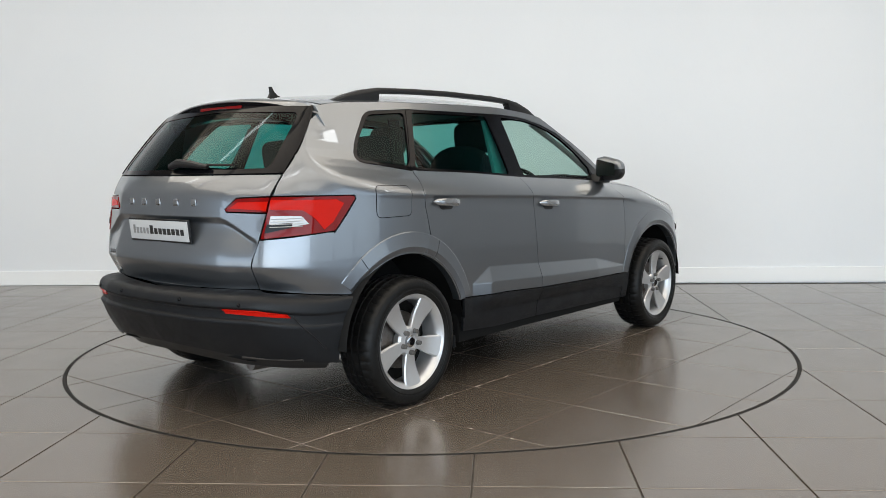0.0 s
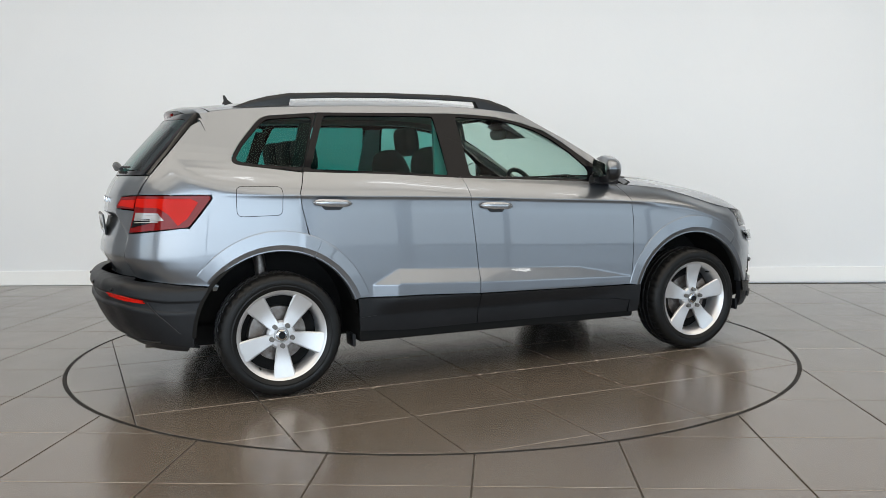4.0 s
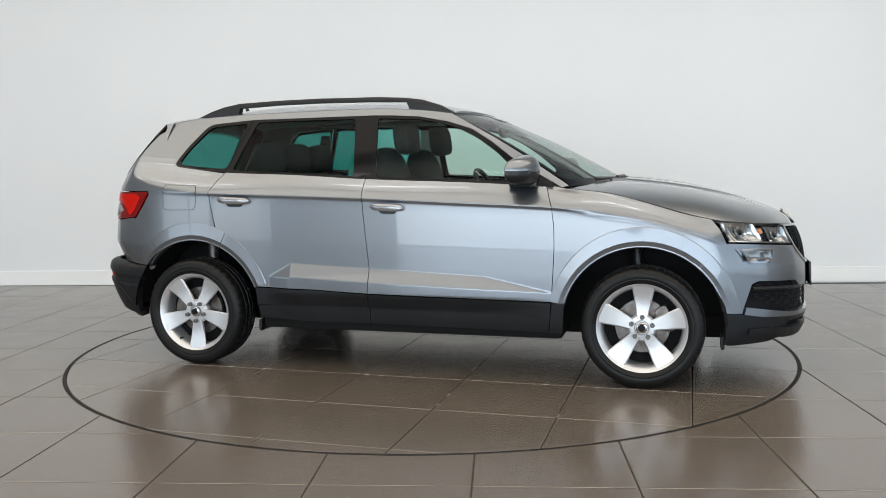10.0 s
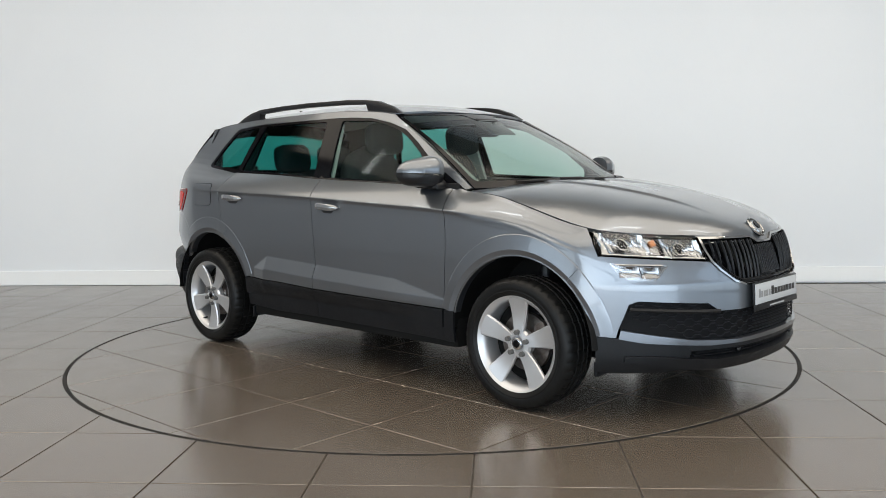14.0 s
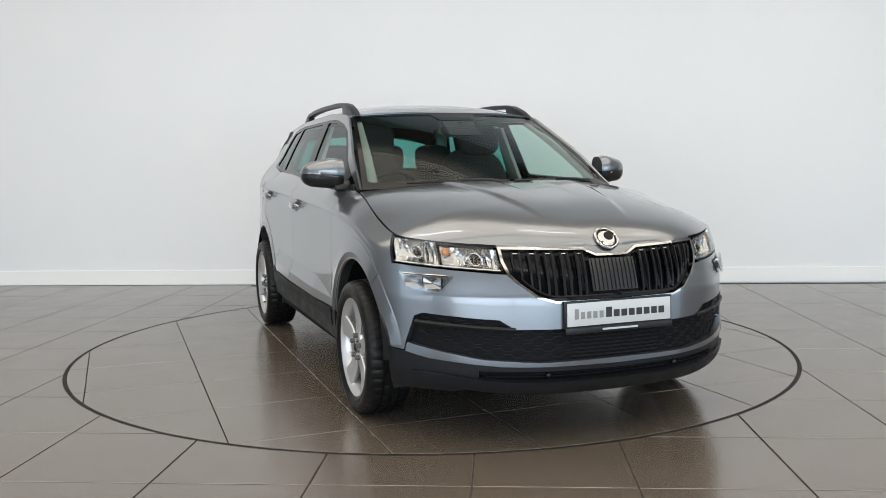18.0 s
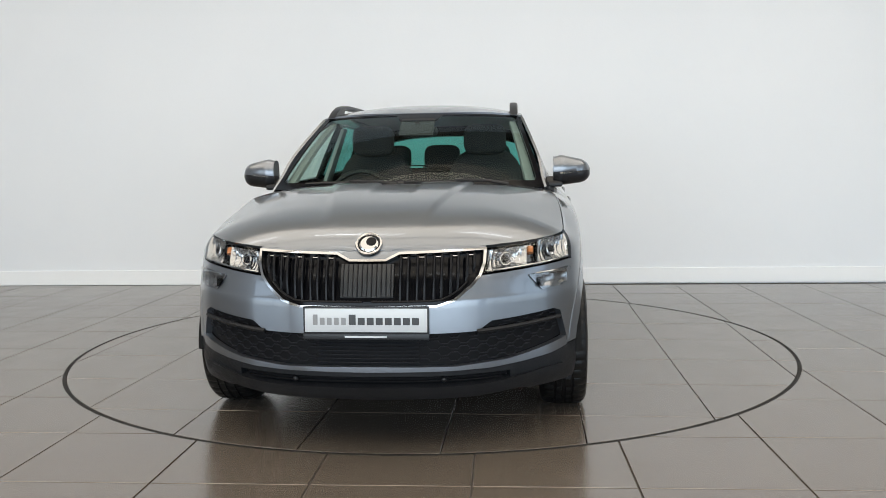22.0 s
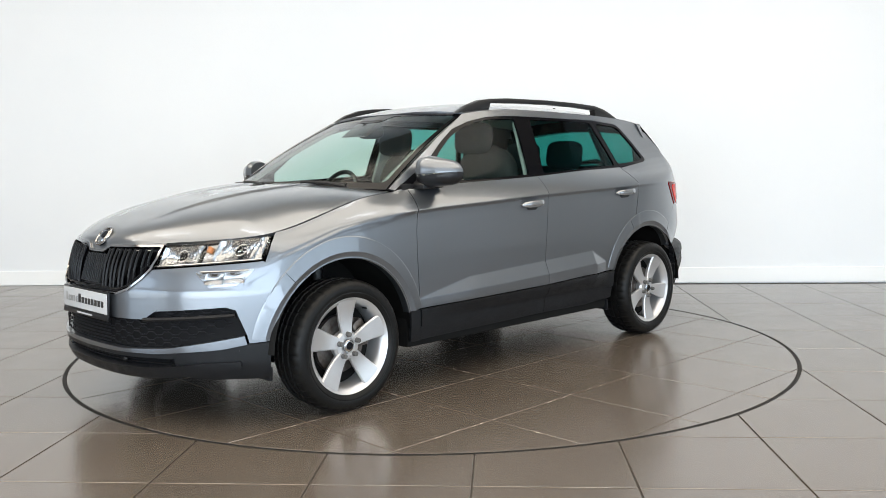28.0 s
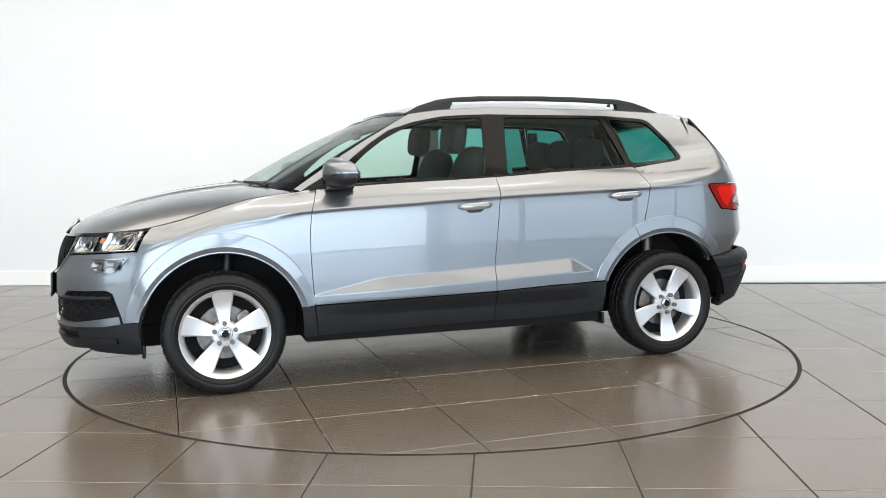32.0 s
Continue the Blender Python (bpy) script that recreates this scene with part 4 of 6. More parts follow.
panel_object("lower_bumper", [panel(mirror_half([(0, 0.344), (0.5, 0.348), (0.62, 0.356), (0.60, 0.330), (0.0, 0.326)]), lift_nose, cell=0.03, rim=0.03, out=0.002),
                              panel([(0.62, 0.356), (0.82, 0.372), (0.94, 0.393), (1.02, 0.398)] + n_arch_low + [(0.95, 0.232), (0.70, 0.232), (0.60, 0.25), (0.60, 0.330)], lift_nose, cell=0.03, rim=0.03),
                              panel([(-a, b) for a, b in [(0.62, 0.356), (0.82, 0.372), (0.94, 0.393), (1.02, 0.398)] + n_arch_low + [(0.95, 0.232), (0.70, 0.232), (0.60, 0.25), (0.60, 0.330)]][::-1], lift_nose, cell=0.03, rim=0.03)],
             BLACK_PLASTIC, car, "black grained plastic")
lip_half = [(0.0, 0.283), (0.45, 0.286), (0.62, 0.30), (0.75, 0.315), (0.90, 0.318), (0.90, 0.29), (0.62, 0.25), (0.45, 0.236), (0.0, 0.232)]
panel_object("chin_spoiler", [panel(mirror_half(lip_half), lift_nose, cell=0.03, rim=0.05, out=0.012)], BLACK_PLASTIC, car, "black grained plastic")
intake_half = [(0.0, 0.503), (0.448, 0.505), (0.512, 0.544), (0.84, 0.563), (0.89, 0.55), (0.937, 0.434), (0.58, 0.376), (0.35, 0.363), (0.0, 0.366)]
panel_object("intake_back", [panel(mirror_half(intake_half), lift_nose, cell=0.04, rim=0, out=-0.03)], MESH_BLACK, car)
panel_object("lower_slot", [panel(mirror_half([(0, 0.328), (0.60, 0.332), (0.60, 0.28), (0, 0.28)]), lift_nose, cell=0.04, rim=0, out=-0.03)], MESH_BLACK, car)


def on_skin(lift, sign, pts):
    """Places over the skin for (w, z, out) triples."""
    u, v, out = (np.array(c, float) for c in zip(*pts))
    e = 2e-3
    n = sign * np.cross(lift(u + e, v) - lift(u - e, v), lift(u, v + e) - lift(u, v - e))
    n /= np.maximum(np.linalg.norm(n, axis=1), 1e-12)[:, None]
    return [Vector(p) for p in lift(u, v) + n * out[:, None]]


def nose_points(pts):
    return on_skin(lift_nose, 1, pts)


def tail_points(pts):
    return on_skin(lift_tail, -1, pts)


def nose_point(w, z, out=0.0):
    return nose_points([(w, z, out)])[0]


def tail_point(w, z, out=0.0):
    return tail_points([(w, z, out)])[0]


def ridge(name, pts, w, mat, point, parent=None, label=""):
    """A raised bar of width w laid on the skin along (w, z) points."""
    bm = bmesh.new()
    tube(bm, (nose_points if point is nose_point else tail_points)(list(pts)), w, 6)
    return solid(name, bm, mat, parent, label)


# honeycomb of the intake on either side of plain slats
def hex_row(z, flipped, w0, w1):
    """One zigzag wall of elongated cells."""
    pts, w, hi = [], w0, flipped
    while w < w1:
        dz = 0.0060 if hi else -0.0060
        pts += [(w, z + dz), (min(w + 0.030, w1), z + dz)]
        w, hi = w + 0.042, not hi
    return pts


for s in (-1, 1):
    for k in range(7):
        z = 0.392 + 0.024 * k
        w1 = min(0.88, 0.60 + (z - 0.38) * 3.2) if z < 0.47 else 0.87
        w0 = 0.215 if z < 0.497 else 0.50 + (z - 0.497) * 0.9
        pts = hex_row(z, k % 2 == 0, w0, w1)
        ridge("intake_bar", [(s * a, b + 0.03 * max(0, a - 0.45), -0.010) for a, b in pts], 0.0028, HONEYCOMB, nose_point)
for z in (0.382, 0.398, 0.414, 0.430, 0.446, 0.462, 0.478, 0.493):
    ridge("intake_bar", [(a, z, -0.014) for a in np.linspace(-0.21, 0.21, 9)], 0.0035, HONEYCOMB, nose_point)
# moulded fold between the upper wing slot and the main intake
for s in (-1, 1):
    ridge("intake_fold", [(s * a, 0.503 + 0.022 * (a - 0.45) / 0.43, 0.0) for a in np.linspace(0.45, 0.885, 12)], 0.010, BLACK_PLASTIC, nose_point)
for z in (0.297, 0.313):
    ridge("slot_bar", [(a, z, -0.018) for a in np.linspace(-0.57, 0.57, 19)], 0.004, MESH_BLACK, nose_point)

# parking sensors in the lower slot
for w, z, out in ((0.31, 0.308, -0.012), (-0.31, 0.308, -0.012)):
    bm = bmesh.new()
    bmesh.ops.create_uvsphere(bm, u_segments=14, v_segments=8, radius=0.012, matrix=Matrix.Translation(nose_point(w, z, out)))
    solid("parking_sensor", bm, SATIN_BLACK, None, "round parking sensor")

# grille: chrome frame, dark back, upright double ribs
gr_out = [(0.0, 0.796), (0.072, 0.797), (0.126, 0.824), (0.30, 0.829), (0.490, 0.834), (0.487, 0.775), (0.468, 0.725), (0.430, 0.684), (0.358, 0.630), (0.282, 0.608), (0.0, 0.606)]
gr_in = [(0.0, 0.7875), (0.075, 0.7885), (0.130, 0.8145), (0.30, 0.8195), (0.477, 0.8245), (0.474, 0.776), (0.456, 0.729), (0.420, 0.690), (0.353, 0.639), (0.281, 0.617), (0.0, 0.615)]
panel_object("grille_frame", [panel(ringed(mirror_half(gr_out), mirror_half(gr_in)), lift_nose, cell=0.02, rim=0.02, out=0.006)], CHROME, car, "chrome grille surround")
lip_top = [(0.0, 0.798), (0.072, 0.799), (0.126, 0.826), (0.30, 0.831), (0.488, 0.836), (0.494, 0.852), (0.30, 0.850), (0.12, 0.846), (0.0, 0.836)]
panel_object("grille_lip", [panel(mirror_half(lip_top), lift_nose, cell=0.02, rim=0.01, out=-0.003)], PAINT, car)
panel_object("grille_back", [panel(mirror_half(gr_out), lift_nose, cell=0.04, rim=0, out=-0.02)], GLOSS_BLACK, car)
GR_TOP = curve((0.0, 0.780), (0.078, 0.782), (0.133, 0.806), (0.30, 0.811), (0.465, 0.814))
GR_LOW = curve((0.0, 0.621), (0.278, 0.623), (0.348, 0.645), (0.408, 0.692), (0.44, 0.728), (0.465, 0.80))
# upright double slats on either side of a flat ribbed sensor panel
for s in (-1, 1):
    for k in range(5):
        for d in (-0.0150, 0.0150):
            w = s * (0.152 + 0.0675 * k + d)
            a, b = float(GR_LOW(abs(w))) + 0.018, float(GR_TOP(abs(w)))
            ridge("grille_rib", [(w, a + (b - a) * t, 0.004 - 0.014 * (1 - t) ** 3) for t in (0.0, 0.15, 0.35, 0.6, 0.8, 1.0)], 0.0062, RIB_BLACK, nose_point)
        w = s * (0.152 + 0.0675 * k)
        a, b = float(GR_LOW(abs(w))) + 0.03, float(GR_TOP(abs(w)))
        panel_object("slat_face", [panel([(w - 0.010, a), (w + 0.010, a), (w + 0.010, b), (w - 0.010, b)], lift_nose, cell=0.03, rim=0.004, out=-0.004)], GLOSS_BLACK, car)
        ridge("slat_tip", [(w - 0.012, b - 0.006, 0.003), (w + 0.012, b - 0.006, 0.003)], 0.0028, CHROME, nose_point)
    ridge("grille_bar", [(s * a, float(GR_LOW(a)) + 0.012, -0.004) for a in np.linspace(0.02, 0.41, 12)], 0.004, RIB_BLACK, nose_point)
panel_object("sensor_panel", [panel([(-0.108, 0.650), (0.108, 0.650), (0.108, 0.781), (-0.108, 0.781)], lift_nose, cell=0.03, rim=0.008, out=-0.004)], SENSOR_GREY, car, "dark grey ribbed sensor panel")
for k in range(-5, 6):
    ridge("sensor_rib", [(k * 0.0195, z, -0.003) for z in (0.652, 0.70, 0.75, 0.780)], 0.0026, RIB_BLACK, nose_point)

# badge on the bonnet: chrome ring round a dark disc
bm = bmesh.new()
tilt = pose(2.097, 0, 0.855, 0, 48, 0)
bmesh.ops.create_cone(bm, cap_ends=True, segments=40, radius1=0.05, radius2=0.047, depth=0.012, matrix=tilt)
badge = solid("badge", bm, GLOSS_BLACK, None, "round chrome and black badge")
bm = bmesh.new()
tube(bm, [tilt @ Vector((0.051 * math.cos(2 * math.pi * i / 40), 0.051 * math.sin(2 * math.pi * i / 40), 0.006)) for i in range(40)], 0.006, 8, closed=True)
part("badge_ring", bm, CHROME, badge)
bm = bmesh.new()
bmesh.ops.create_cone(bm, cap_ends=True, segments=28, radius1=0.041, radius2=0.034, depth=0.006, matrix=tilt @ pose(0, 0, 0.008))
part("badge_emblem", bm, CHROME, badge)
bm = bmesh.new()
bmesh.ops.create_cone(bm, cap_ends=True, segments=24, radius1=0.022, radius2=0.020, depth=0.004, matrix=tilt @ pose(-0.008, 0.010, 0.0125))
part("emblem_recess", bm, GLOSS_BLACK, badge, "dark recess of the emblem")


# headlamps and lamps below them
def lamp_shell(name, outline, lens, parent_label, depth, lift, flip=False, base=0.0, housing=GLOSS_BLACK):
    for s in (1, -1):
        poly = [(s * a, b) for a, b in outline]
        if s < 0:
            poly = poly[::-1]
        back = panel_object(name, [panel(poly, lift, cell=0.03, rim=0.0, out=base - depth, flip=flip)], housing, car, parent_label)
        yield s, back, panel_object("lens", [panel(poly, lift, cell=0.03, rim=depth * 0.9, out=base + 0.003, gap=GAP, flip=flip)], lens, back, "clear plastic lens")


HL = rounded([(0.473, 0.732), (0.976, 0.766), (0.986, 0.80), (0.970, 0.874), (0.74, 0.854), (0.508, 0.834)], 0.012, 3)
for s, hl, _ in lamp_shell("headlamp", HL, GLASS_CLEAR, "clear headlamp with chrome reflectors in a black housing", 0.055, lift_nose):
    for w0, w1, za, zb in ((0.497, 0.688, 0.742, 0.826), (0.748, 0.962, 0.762, 0.858)):
        bm = bmesh.new()
        n, m = 24, 8
        pts = []
        for i2 in range(n + 1):
            p = i2 / n
            low, high = za + 0.012 * p, zb + 0.010 * p
            pts += [(s * (w0 + (w1 - w0) * p), low + (high - low) * j2 / m,
                     -0.008 - 0.038 * abs(math.sin(math.pi * p)) ** 0.8 * abs(math.sin(math.pi * j2 / m)) ** 0.8 + (0.0035 if i2 % 3 == 0 else 0.0)) for j2 in range(m + 1)]
        made = [bm.verts.new(p) for p in nose_points(pts)]
        g = [made[k * (m + 1):(k + 1) * (m + 1)] for k in range(n + 1)]
        for i2 in range(n):
            for j2 in range(m):
                bm.faces.new((g[i2][j2], g[i2 + 1][j2], g[i2 + 1][j2 + 1], g[i2][j2 + 1]))
        part("reflector", bm, REFLECTOR, hl, "fluted chrome reflector bowl", 20)
        bm = bmesh.new()
        c = nose_point(s * (w0 + w1) / 2, (za + zb) / 2 + 0.008, -0.026)
        bmesh.ops.create_uvsphere(bm, u_segments=16, v_segments=10, radius=0.016, matrix=Matrix.Translation(c))
        bulb = part("bulb", bm, GLOSS_BLACK, hl, "shaded bulb")
        bm = bmesh.new()
        tube(bm, nose_points([(s * ((w0 + w1) / 2 + 0.026 * math.cos(2 * math.pi * q / 20)), (za + zb) / 2 + 0.008 + 0.026 * math.sin(2 * math.pi * q / 20), -0.024) for q in range(20)]), 0.004, 6, closed=True)
        part("bulb_ring", bm, CHROME, hl)
    panel_object("indicator_reflector", [panel([(s * a, b) for a, b in ((0.692, 0.755), (0.743, 0.760), (0.743, 0.846), (0.692, 0.838))][::s], lift_nose, cell=0.02, rim=0.004, out=-0.026)], DIM_REFLECTOR, hl)
    bm = bmesh.new()
    tube(bm, [nose_point(s * 0.717, 0.806 + 0.024 * q / 4, -0.018) for q in range(5)], 0.015, 10)
    part("indicator", bm, AMBER, hl, "amber indicator bulb")
    bm = bmesh.new()
    tube(bm, [nose_point(s * (0.492 + 0.475 * q / 10), 0.742 + 0.030 * q / 10, -0.004) for q in range(11)], 0.0045, 6)
    part("bezel_bar", bm, CHROME, hl)

FOG = rounded([(0.765, 0.650), (0.885, 0.656), (0.925, 0.690), (0.952, 0.732), (0.690, 0.716)], 0.008, 3)
for s, fg, _ in lamp_shell("fog_lamp", FOG, GLASS_CLEAR, "clear daytime lamp set under the headlamp", 0.014, lift_nose, base=0.019, housing=DIM_REFLECTOR):
    for w0, w1, z0, z1 in ((0.745, 0.822, 0.662, 0.708), (0.828, 0.915, 0.668, 0.714)):
        bm = bmesh.new()
        n = 6
        made = [bm.verts.new(p) for p in nose_points([(s * (w0 + (w1 - w0) * i / n), z0 + (z1 - z0) * j / n, 0.0185 - 0.009 * math.sin(math.pi * i / n) * math.sin(math.pi * j / n)) for i in range(n + 1) for j in range(n + 1)])]
        g = [made[k * (n + 1):(k + 1) * (n + 1)] for k in range(n + 1)]
        for i in range(n):
            for j in range(n):
                bm.faces.new((g[i][j], g[i + 1][j], g[i + 1][j + 1], g[i][j + 1]))
        part("reflector", bm, DIM_REFLECTOR, fg, "chrome reflector")
    bm = bmesh.new()
    tube(bm, [nose_point(s * (0.72 + 0.205 * i / 6), 0.717 + 0.006 * i / 6, 0.017) for i in range(7)], 0.004, 6)
    part("light_strip", bm, CHROME, fg)


def number_plate(m, label, tag_bar):
    """A white plate in a black holder; its writing is drawn as plain bars."""
    bm = bmesh.new()
    box_bm(bm, -0.010, 0.0, -0.256, 0.256, -0.056, 0.056, 0.004)
    bmesh.ops.transform(bm, matrix=m, verts=bm.verts)
    holder = solid("number_plate", bm, SATIN_BLACK, None, label)
    bm = bmesh.new()
    box_bm(bm, -0.001, 0.0035, -0.248, 0.248, -0.047, 0.048, 0.0015)
    bmesh.ops.transform(bm, matrix=m, verts=bm.verts)
    part("plate_face", bm, PLATE_WHITE, holder, "white plate")
    for k in range(13):
        thin = k < 5
        y0 = -0.215 + k * 0.029 if thin else -0.068 + (k - 5) * 0.0365
        bm = bmesh.new()
        box_bm(bm, 0.003, 0.0045, y0, y0 + (0.019 if thin else 0.028), -0.018, 0.024 if k in (0, 5) else 0.011)
        mat = INK_GREY if thin else INK
        bmesh.ops.transform(bm, matrix=m, verts=bm.verts)
        part("plate_bar", bm, mat, holder)
    if tag_bar:
        bm = bmesh.new()
        box_bm(bm, -0.006, 0.003, -0.256, 0.256, -0.078, -0.053, 0.003)
        bmesh.ops.transform(bm, matrix=m, verts=bm.verts)
        part("plate_surround", bm, SATIN_BLACK, holder)
        bm = bmesh.new()
        box_bm(bm, 0.002, 0.0042, -0.085, 0.085, -0.070, -0.062)
        bmesh.ops.transform(bm, matrix=m, verts=bm.verts)
        part("plate_bar", bm, PLATE_WHITE, holder)


number_plate(pose(2.208, 0.0, 0.560, 0, -2, 0), "white front plate in a black holder", True)
number_plate(pose(-2.122, 0.0, 0.885, 0, 6, 180), "white rear plate in a black holder", False)


# ---- tail ----
def lift_gate(u, v):
    p = lift_tail(u, v)
    w = np.abs(u)
    line = 0.958 - 0.098 * ramp((w - 0.40) / 0.27)
    p[:, 0] = p[:, 0] + 0.024 * ramp((line - v) / 0.034) * ramp((v - 0.75) / 0.17) * ramp((0.66 - w) / 0.06)
    return p


gate_half = [(0.0, 1.144), (0.55, 1.146), (0.695, 1.146), (0.690, 1.105), (0.678, 1.050), (0.508, 1.043), (0.450, 0.991), (0.462, 0.977), (0.668, 0.973), (0.645, 0.857), (0.617, 0.769), (0.600, 0.630), (0.30, 0.624), (0.0, 0.622)]
panel_object("tailgate", [panel(mirror_half(gate_half), lift_gate, cell=0.008, gap=GAP, rim=0.02, flip=True)], PAINT, car)
rg_out = mirror_half([(0.0, 1.150), (0.702, 1.152), (0.690, 1.28), (0.672, 1.425), (0.662, 1.462), (0.0, 1.488)])
rg_in = rounded(mirror_half([(0.0, 1.172), (0.62, 1.174), (0.60, 1.30), (0.575, 1.435), (0.0, 1.458)]), 0.04, 4)
panel_object("rear_window_border", [panel(ringed(rg_out, rg_in), lift_tail, cell=0.03, rim=0.01, flip=True)], GLOSS_BLACK, car, "gloss black border of the rear window")
panel_object("rear_window", [panel(rg_in, lift_tail, cell=0.05, rim=0, out=-0.002, flip=True)], GLASS_REAR, car, "dark tinted rear window")

t_arch = [(wt(x, z), z) for x, z in arc(-WHEEL_X, ARCH_R, 121, 143, 6)]
corner = [(0.603, 0.630), (0.620, 0.769), (0.648, 0.855), (0.80, 0.868), (0.955, 0.884)] + [(wt(-1.755, 0.884), 0.884), (wt(-1.70, 0.848), 0.848), (wt(-1.62, 0.783), 0.783)] + t_arch + [(wt(-1.655, 0.586), 0.586), (1.047, 0.589), (0.80, 0.612)]
for s in (1, -1):
    poly = [(s * a, b) for a, b in corner]
    panel_object("rear_corner", [panel(poly if s > 0 else poly[::-1], lift_tail, cell=0.010, rows=np.arange(0.50, 0.96, 0.006), gap=GAP, rim=0.02, out=0.0005, flip=True)], PAINT, car)
t_low = [(wt(x, z), z) for x, z in arc(-WHEEL_X, ARCH_R, 144, 184, 10)]
rb_half = [(0.0, 0.620), (0.60, 0.626), (0.80, 0.609), (1.047, 0.586), (wt(-1.655, 0.583), 0.583)] + t_low + [(1.00, 0.280), (0.85, 0.300), (0.60, 0.322), (0.30, 0.342), (0.0, 0.350)]
rear_bumper = panel_object("rear_bumper", [panel(mirror_half(rb_half), lift_tail, cell=0.014, gap=GAP, rim=0.03, flip=True, out=0.004, rows=np.arange(0.20, 0.70, 0.0045))], BLACK_PLASTIC, car, "black grained plastic rear bumper")
df_half = [(0.0, 0.352), (0.30, 0.344), (0.60, 0.324), (0.85, 0.302), (0.95, 0.285), (0.90, 0.250), (0.5, 0.255), (0.0, 0.270)]
panel_object("diffuser", [panel(mirror_half(df_half), lift_tail, cell=0.04, rim=0.05, out=-0.03, flip=True)], SATIN_BLACK, car, "black diffuser under the rear bumper")
for s in (1, -1):
    ridge("exhaust_trim", [(s * a, 0.322 - 0.02 * (a - 0.5), 0.004) for a in (0.52, 0.62, 0.72, 0.82)], 0.007, SATIN_BLACK, tail_point)
    ridge("bumper_groove", [(s * a, z, 0.006) for a, z in ((0.83, 0.520), (0.88, 0.47), (0.92, 0.42), (0.955, 0.36))], 0.003, SATIN_BLACK, tail_point)
ridge("bumper_groove", [(a, 0.552 - 0.006 * abs(a), 0.006) for a in np.linspace(-0.5, 0.5, 15)], 0.0035, SATIN_BLACK, tail_point)

TL_OUT = [(0.684, 1.047), (wt(-1.645, 1.046), 1.046), (wt(-1.641, 1.030), 1.030), (wt(-1.750, 0.889), 0.889), (0.80, 0.872), (0.652, 0.859), (0.674, 0.976)]
TL_IN = [(0.453, 0.990), (0.510, 1.040), (0.679, 1.046), (0.670, 0.977), (0.463, 0.980)]
BACKUP = [(0.692, 0.962), (0.825, 0.960), (0.862, 0.925), (0.682, 0.898), (0.688, 0.93)]
for s in (1, -1):
    def sided(p):
        q = [(s * a, b) for a, b in p]
        return q if s > 0 else q[::-1]
    lamp = panel_object("tail_lamp", [panel(sided(rounded(TL_OUT, 0.008, 2)), lift_tail, cell=0.03, rim=0.02, out=0.004, gap=GAP, flip=True)], RED_DARK, car, "dark red tail lamp wrapped round the corner")
    panel_object("lit_band", [panel(sided([(0.684, 1.032), (0.98, 1.030), (1.02, 1.012), (0.975, 0.93), (0.935, 0.897), (0.885, 0.950), (0.83, 0.985), (0.684, 0.990)]), lift_tail, cell=0.03, rim=0.003, out=0.0065, flip=True)], RED_LENS, lamp, "bright red lamp band")
    panel_object("reversing_lamp", [panel(sided(BACKUP), lift_tail, cell=0.03, rim=0.002, out=0.007, flip=True)], SMOKED, lamp, "clear reversing lamp")
    for z in (0.912, 0.924, 0.936, 0.948):
        ridge("lamp_rib", [(s * a, z + 0.004 * (a - 0.69) / 0.14, 0.0085) for a in np.linspace(0.692, 0.835, 6)], 0.0022, SMOKED, tail_point, lamp)
    panel_object("lamp_divider", [panel(sided([(0.672, 0.886), (0.79, 0.910), (0.79, 0.932), (0.68, 0.925)]), lift_tail, cell=0.03, rim=0.002, out=0.0085, flip=True)], GLOSS_BLACK, lamp)
    inner = panel_object("tail_lamp", [panel(sided(rounded(TL_IN, 0.008, 2)), lift_tail, cell=0.03, rim=0.02, out=0.004, gap=GAP, flip=True)], RED_DARK, car, "dark red tail lamp on the tailgate")
    panel_object("lit_band", [panel(sided([(0.478, 0.995), (0.52, 1.022), (0.674, 1.026), (0.668, 0.986)]), lift_tail, cell=0.03, rim=0.003, out=0.0065, flip=True)], RED_LENS, inner, "bright red lamp band")
    panel_object("bumper_reflector", [panel(sided([(0.503, 0.555), (0.68, 0.554), (0.81, 0.534), (0.82, 0.515), (0.66, 0.527), (0.515, 0.533)]), lift_tail, cell=0.03, rim=0.006, out=0.009, flip=True)], RED_LENS, rear_bumper, "red reflector", mirrored=False)
    for w, z in ((0.60, 0.572), (0.25, 0.580)):
        bm = bmesh.new()
        bmesh.ops.create_uvsphere(bm, u_segments=12, v_segments=8, radius=0.009, matrix=Matrix.Translation(tail_point(s * w, z, 0.004)))
        part("parking_sensor", bm, GLOSS_BLACK, rear_bumper)
# chrome blocks in place of the lettering, and a small one low on the gate
for w in (0.29, 0.16, 0.03, -0.115, -0.25):
    bm = bmesh.new()
    c = tail_point(w, 1.020, 0.0)
    box_bm(bm, c.x - 0.006, c.x + 0.002, c.y - 0.018, c.y + 0.018, c.z - 0.017, c.z + 0.017, 0.004)
    solid("chrome_emblem", bm, CHROME, None, "small raised chrome emblem")
bm = bmesh.new()
c = tail_point(0.47, 0.76, 0.0)
box_bm(bm, c.x - 0.003, c.x + 0.012, c.y - 0.045, c.y + 0.045, c.z - 0.010, c.z + 0.010, 0.003)
solid("chrome_emblem", bm, CHROME, None, "small raised chrome emblem")

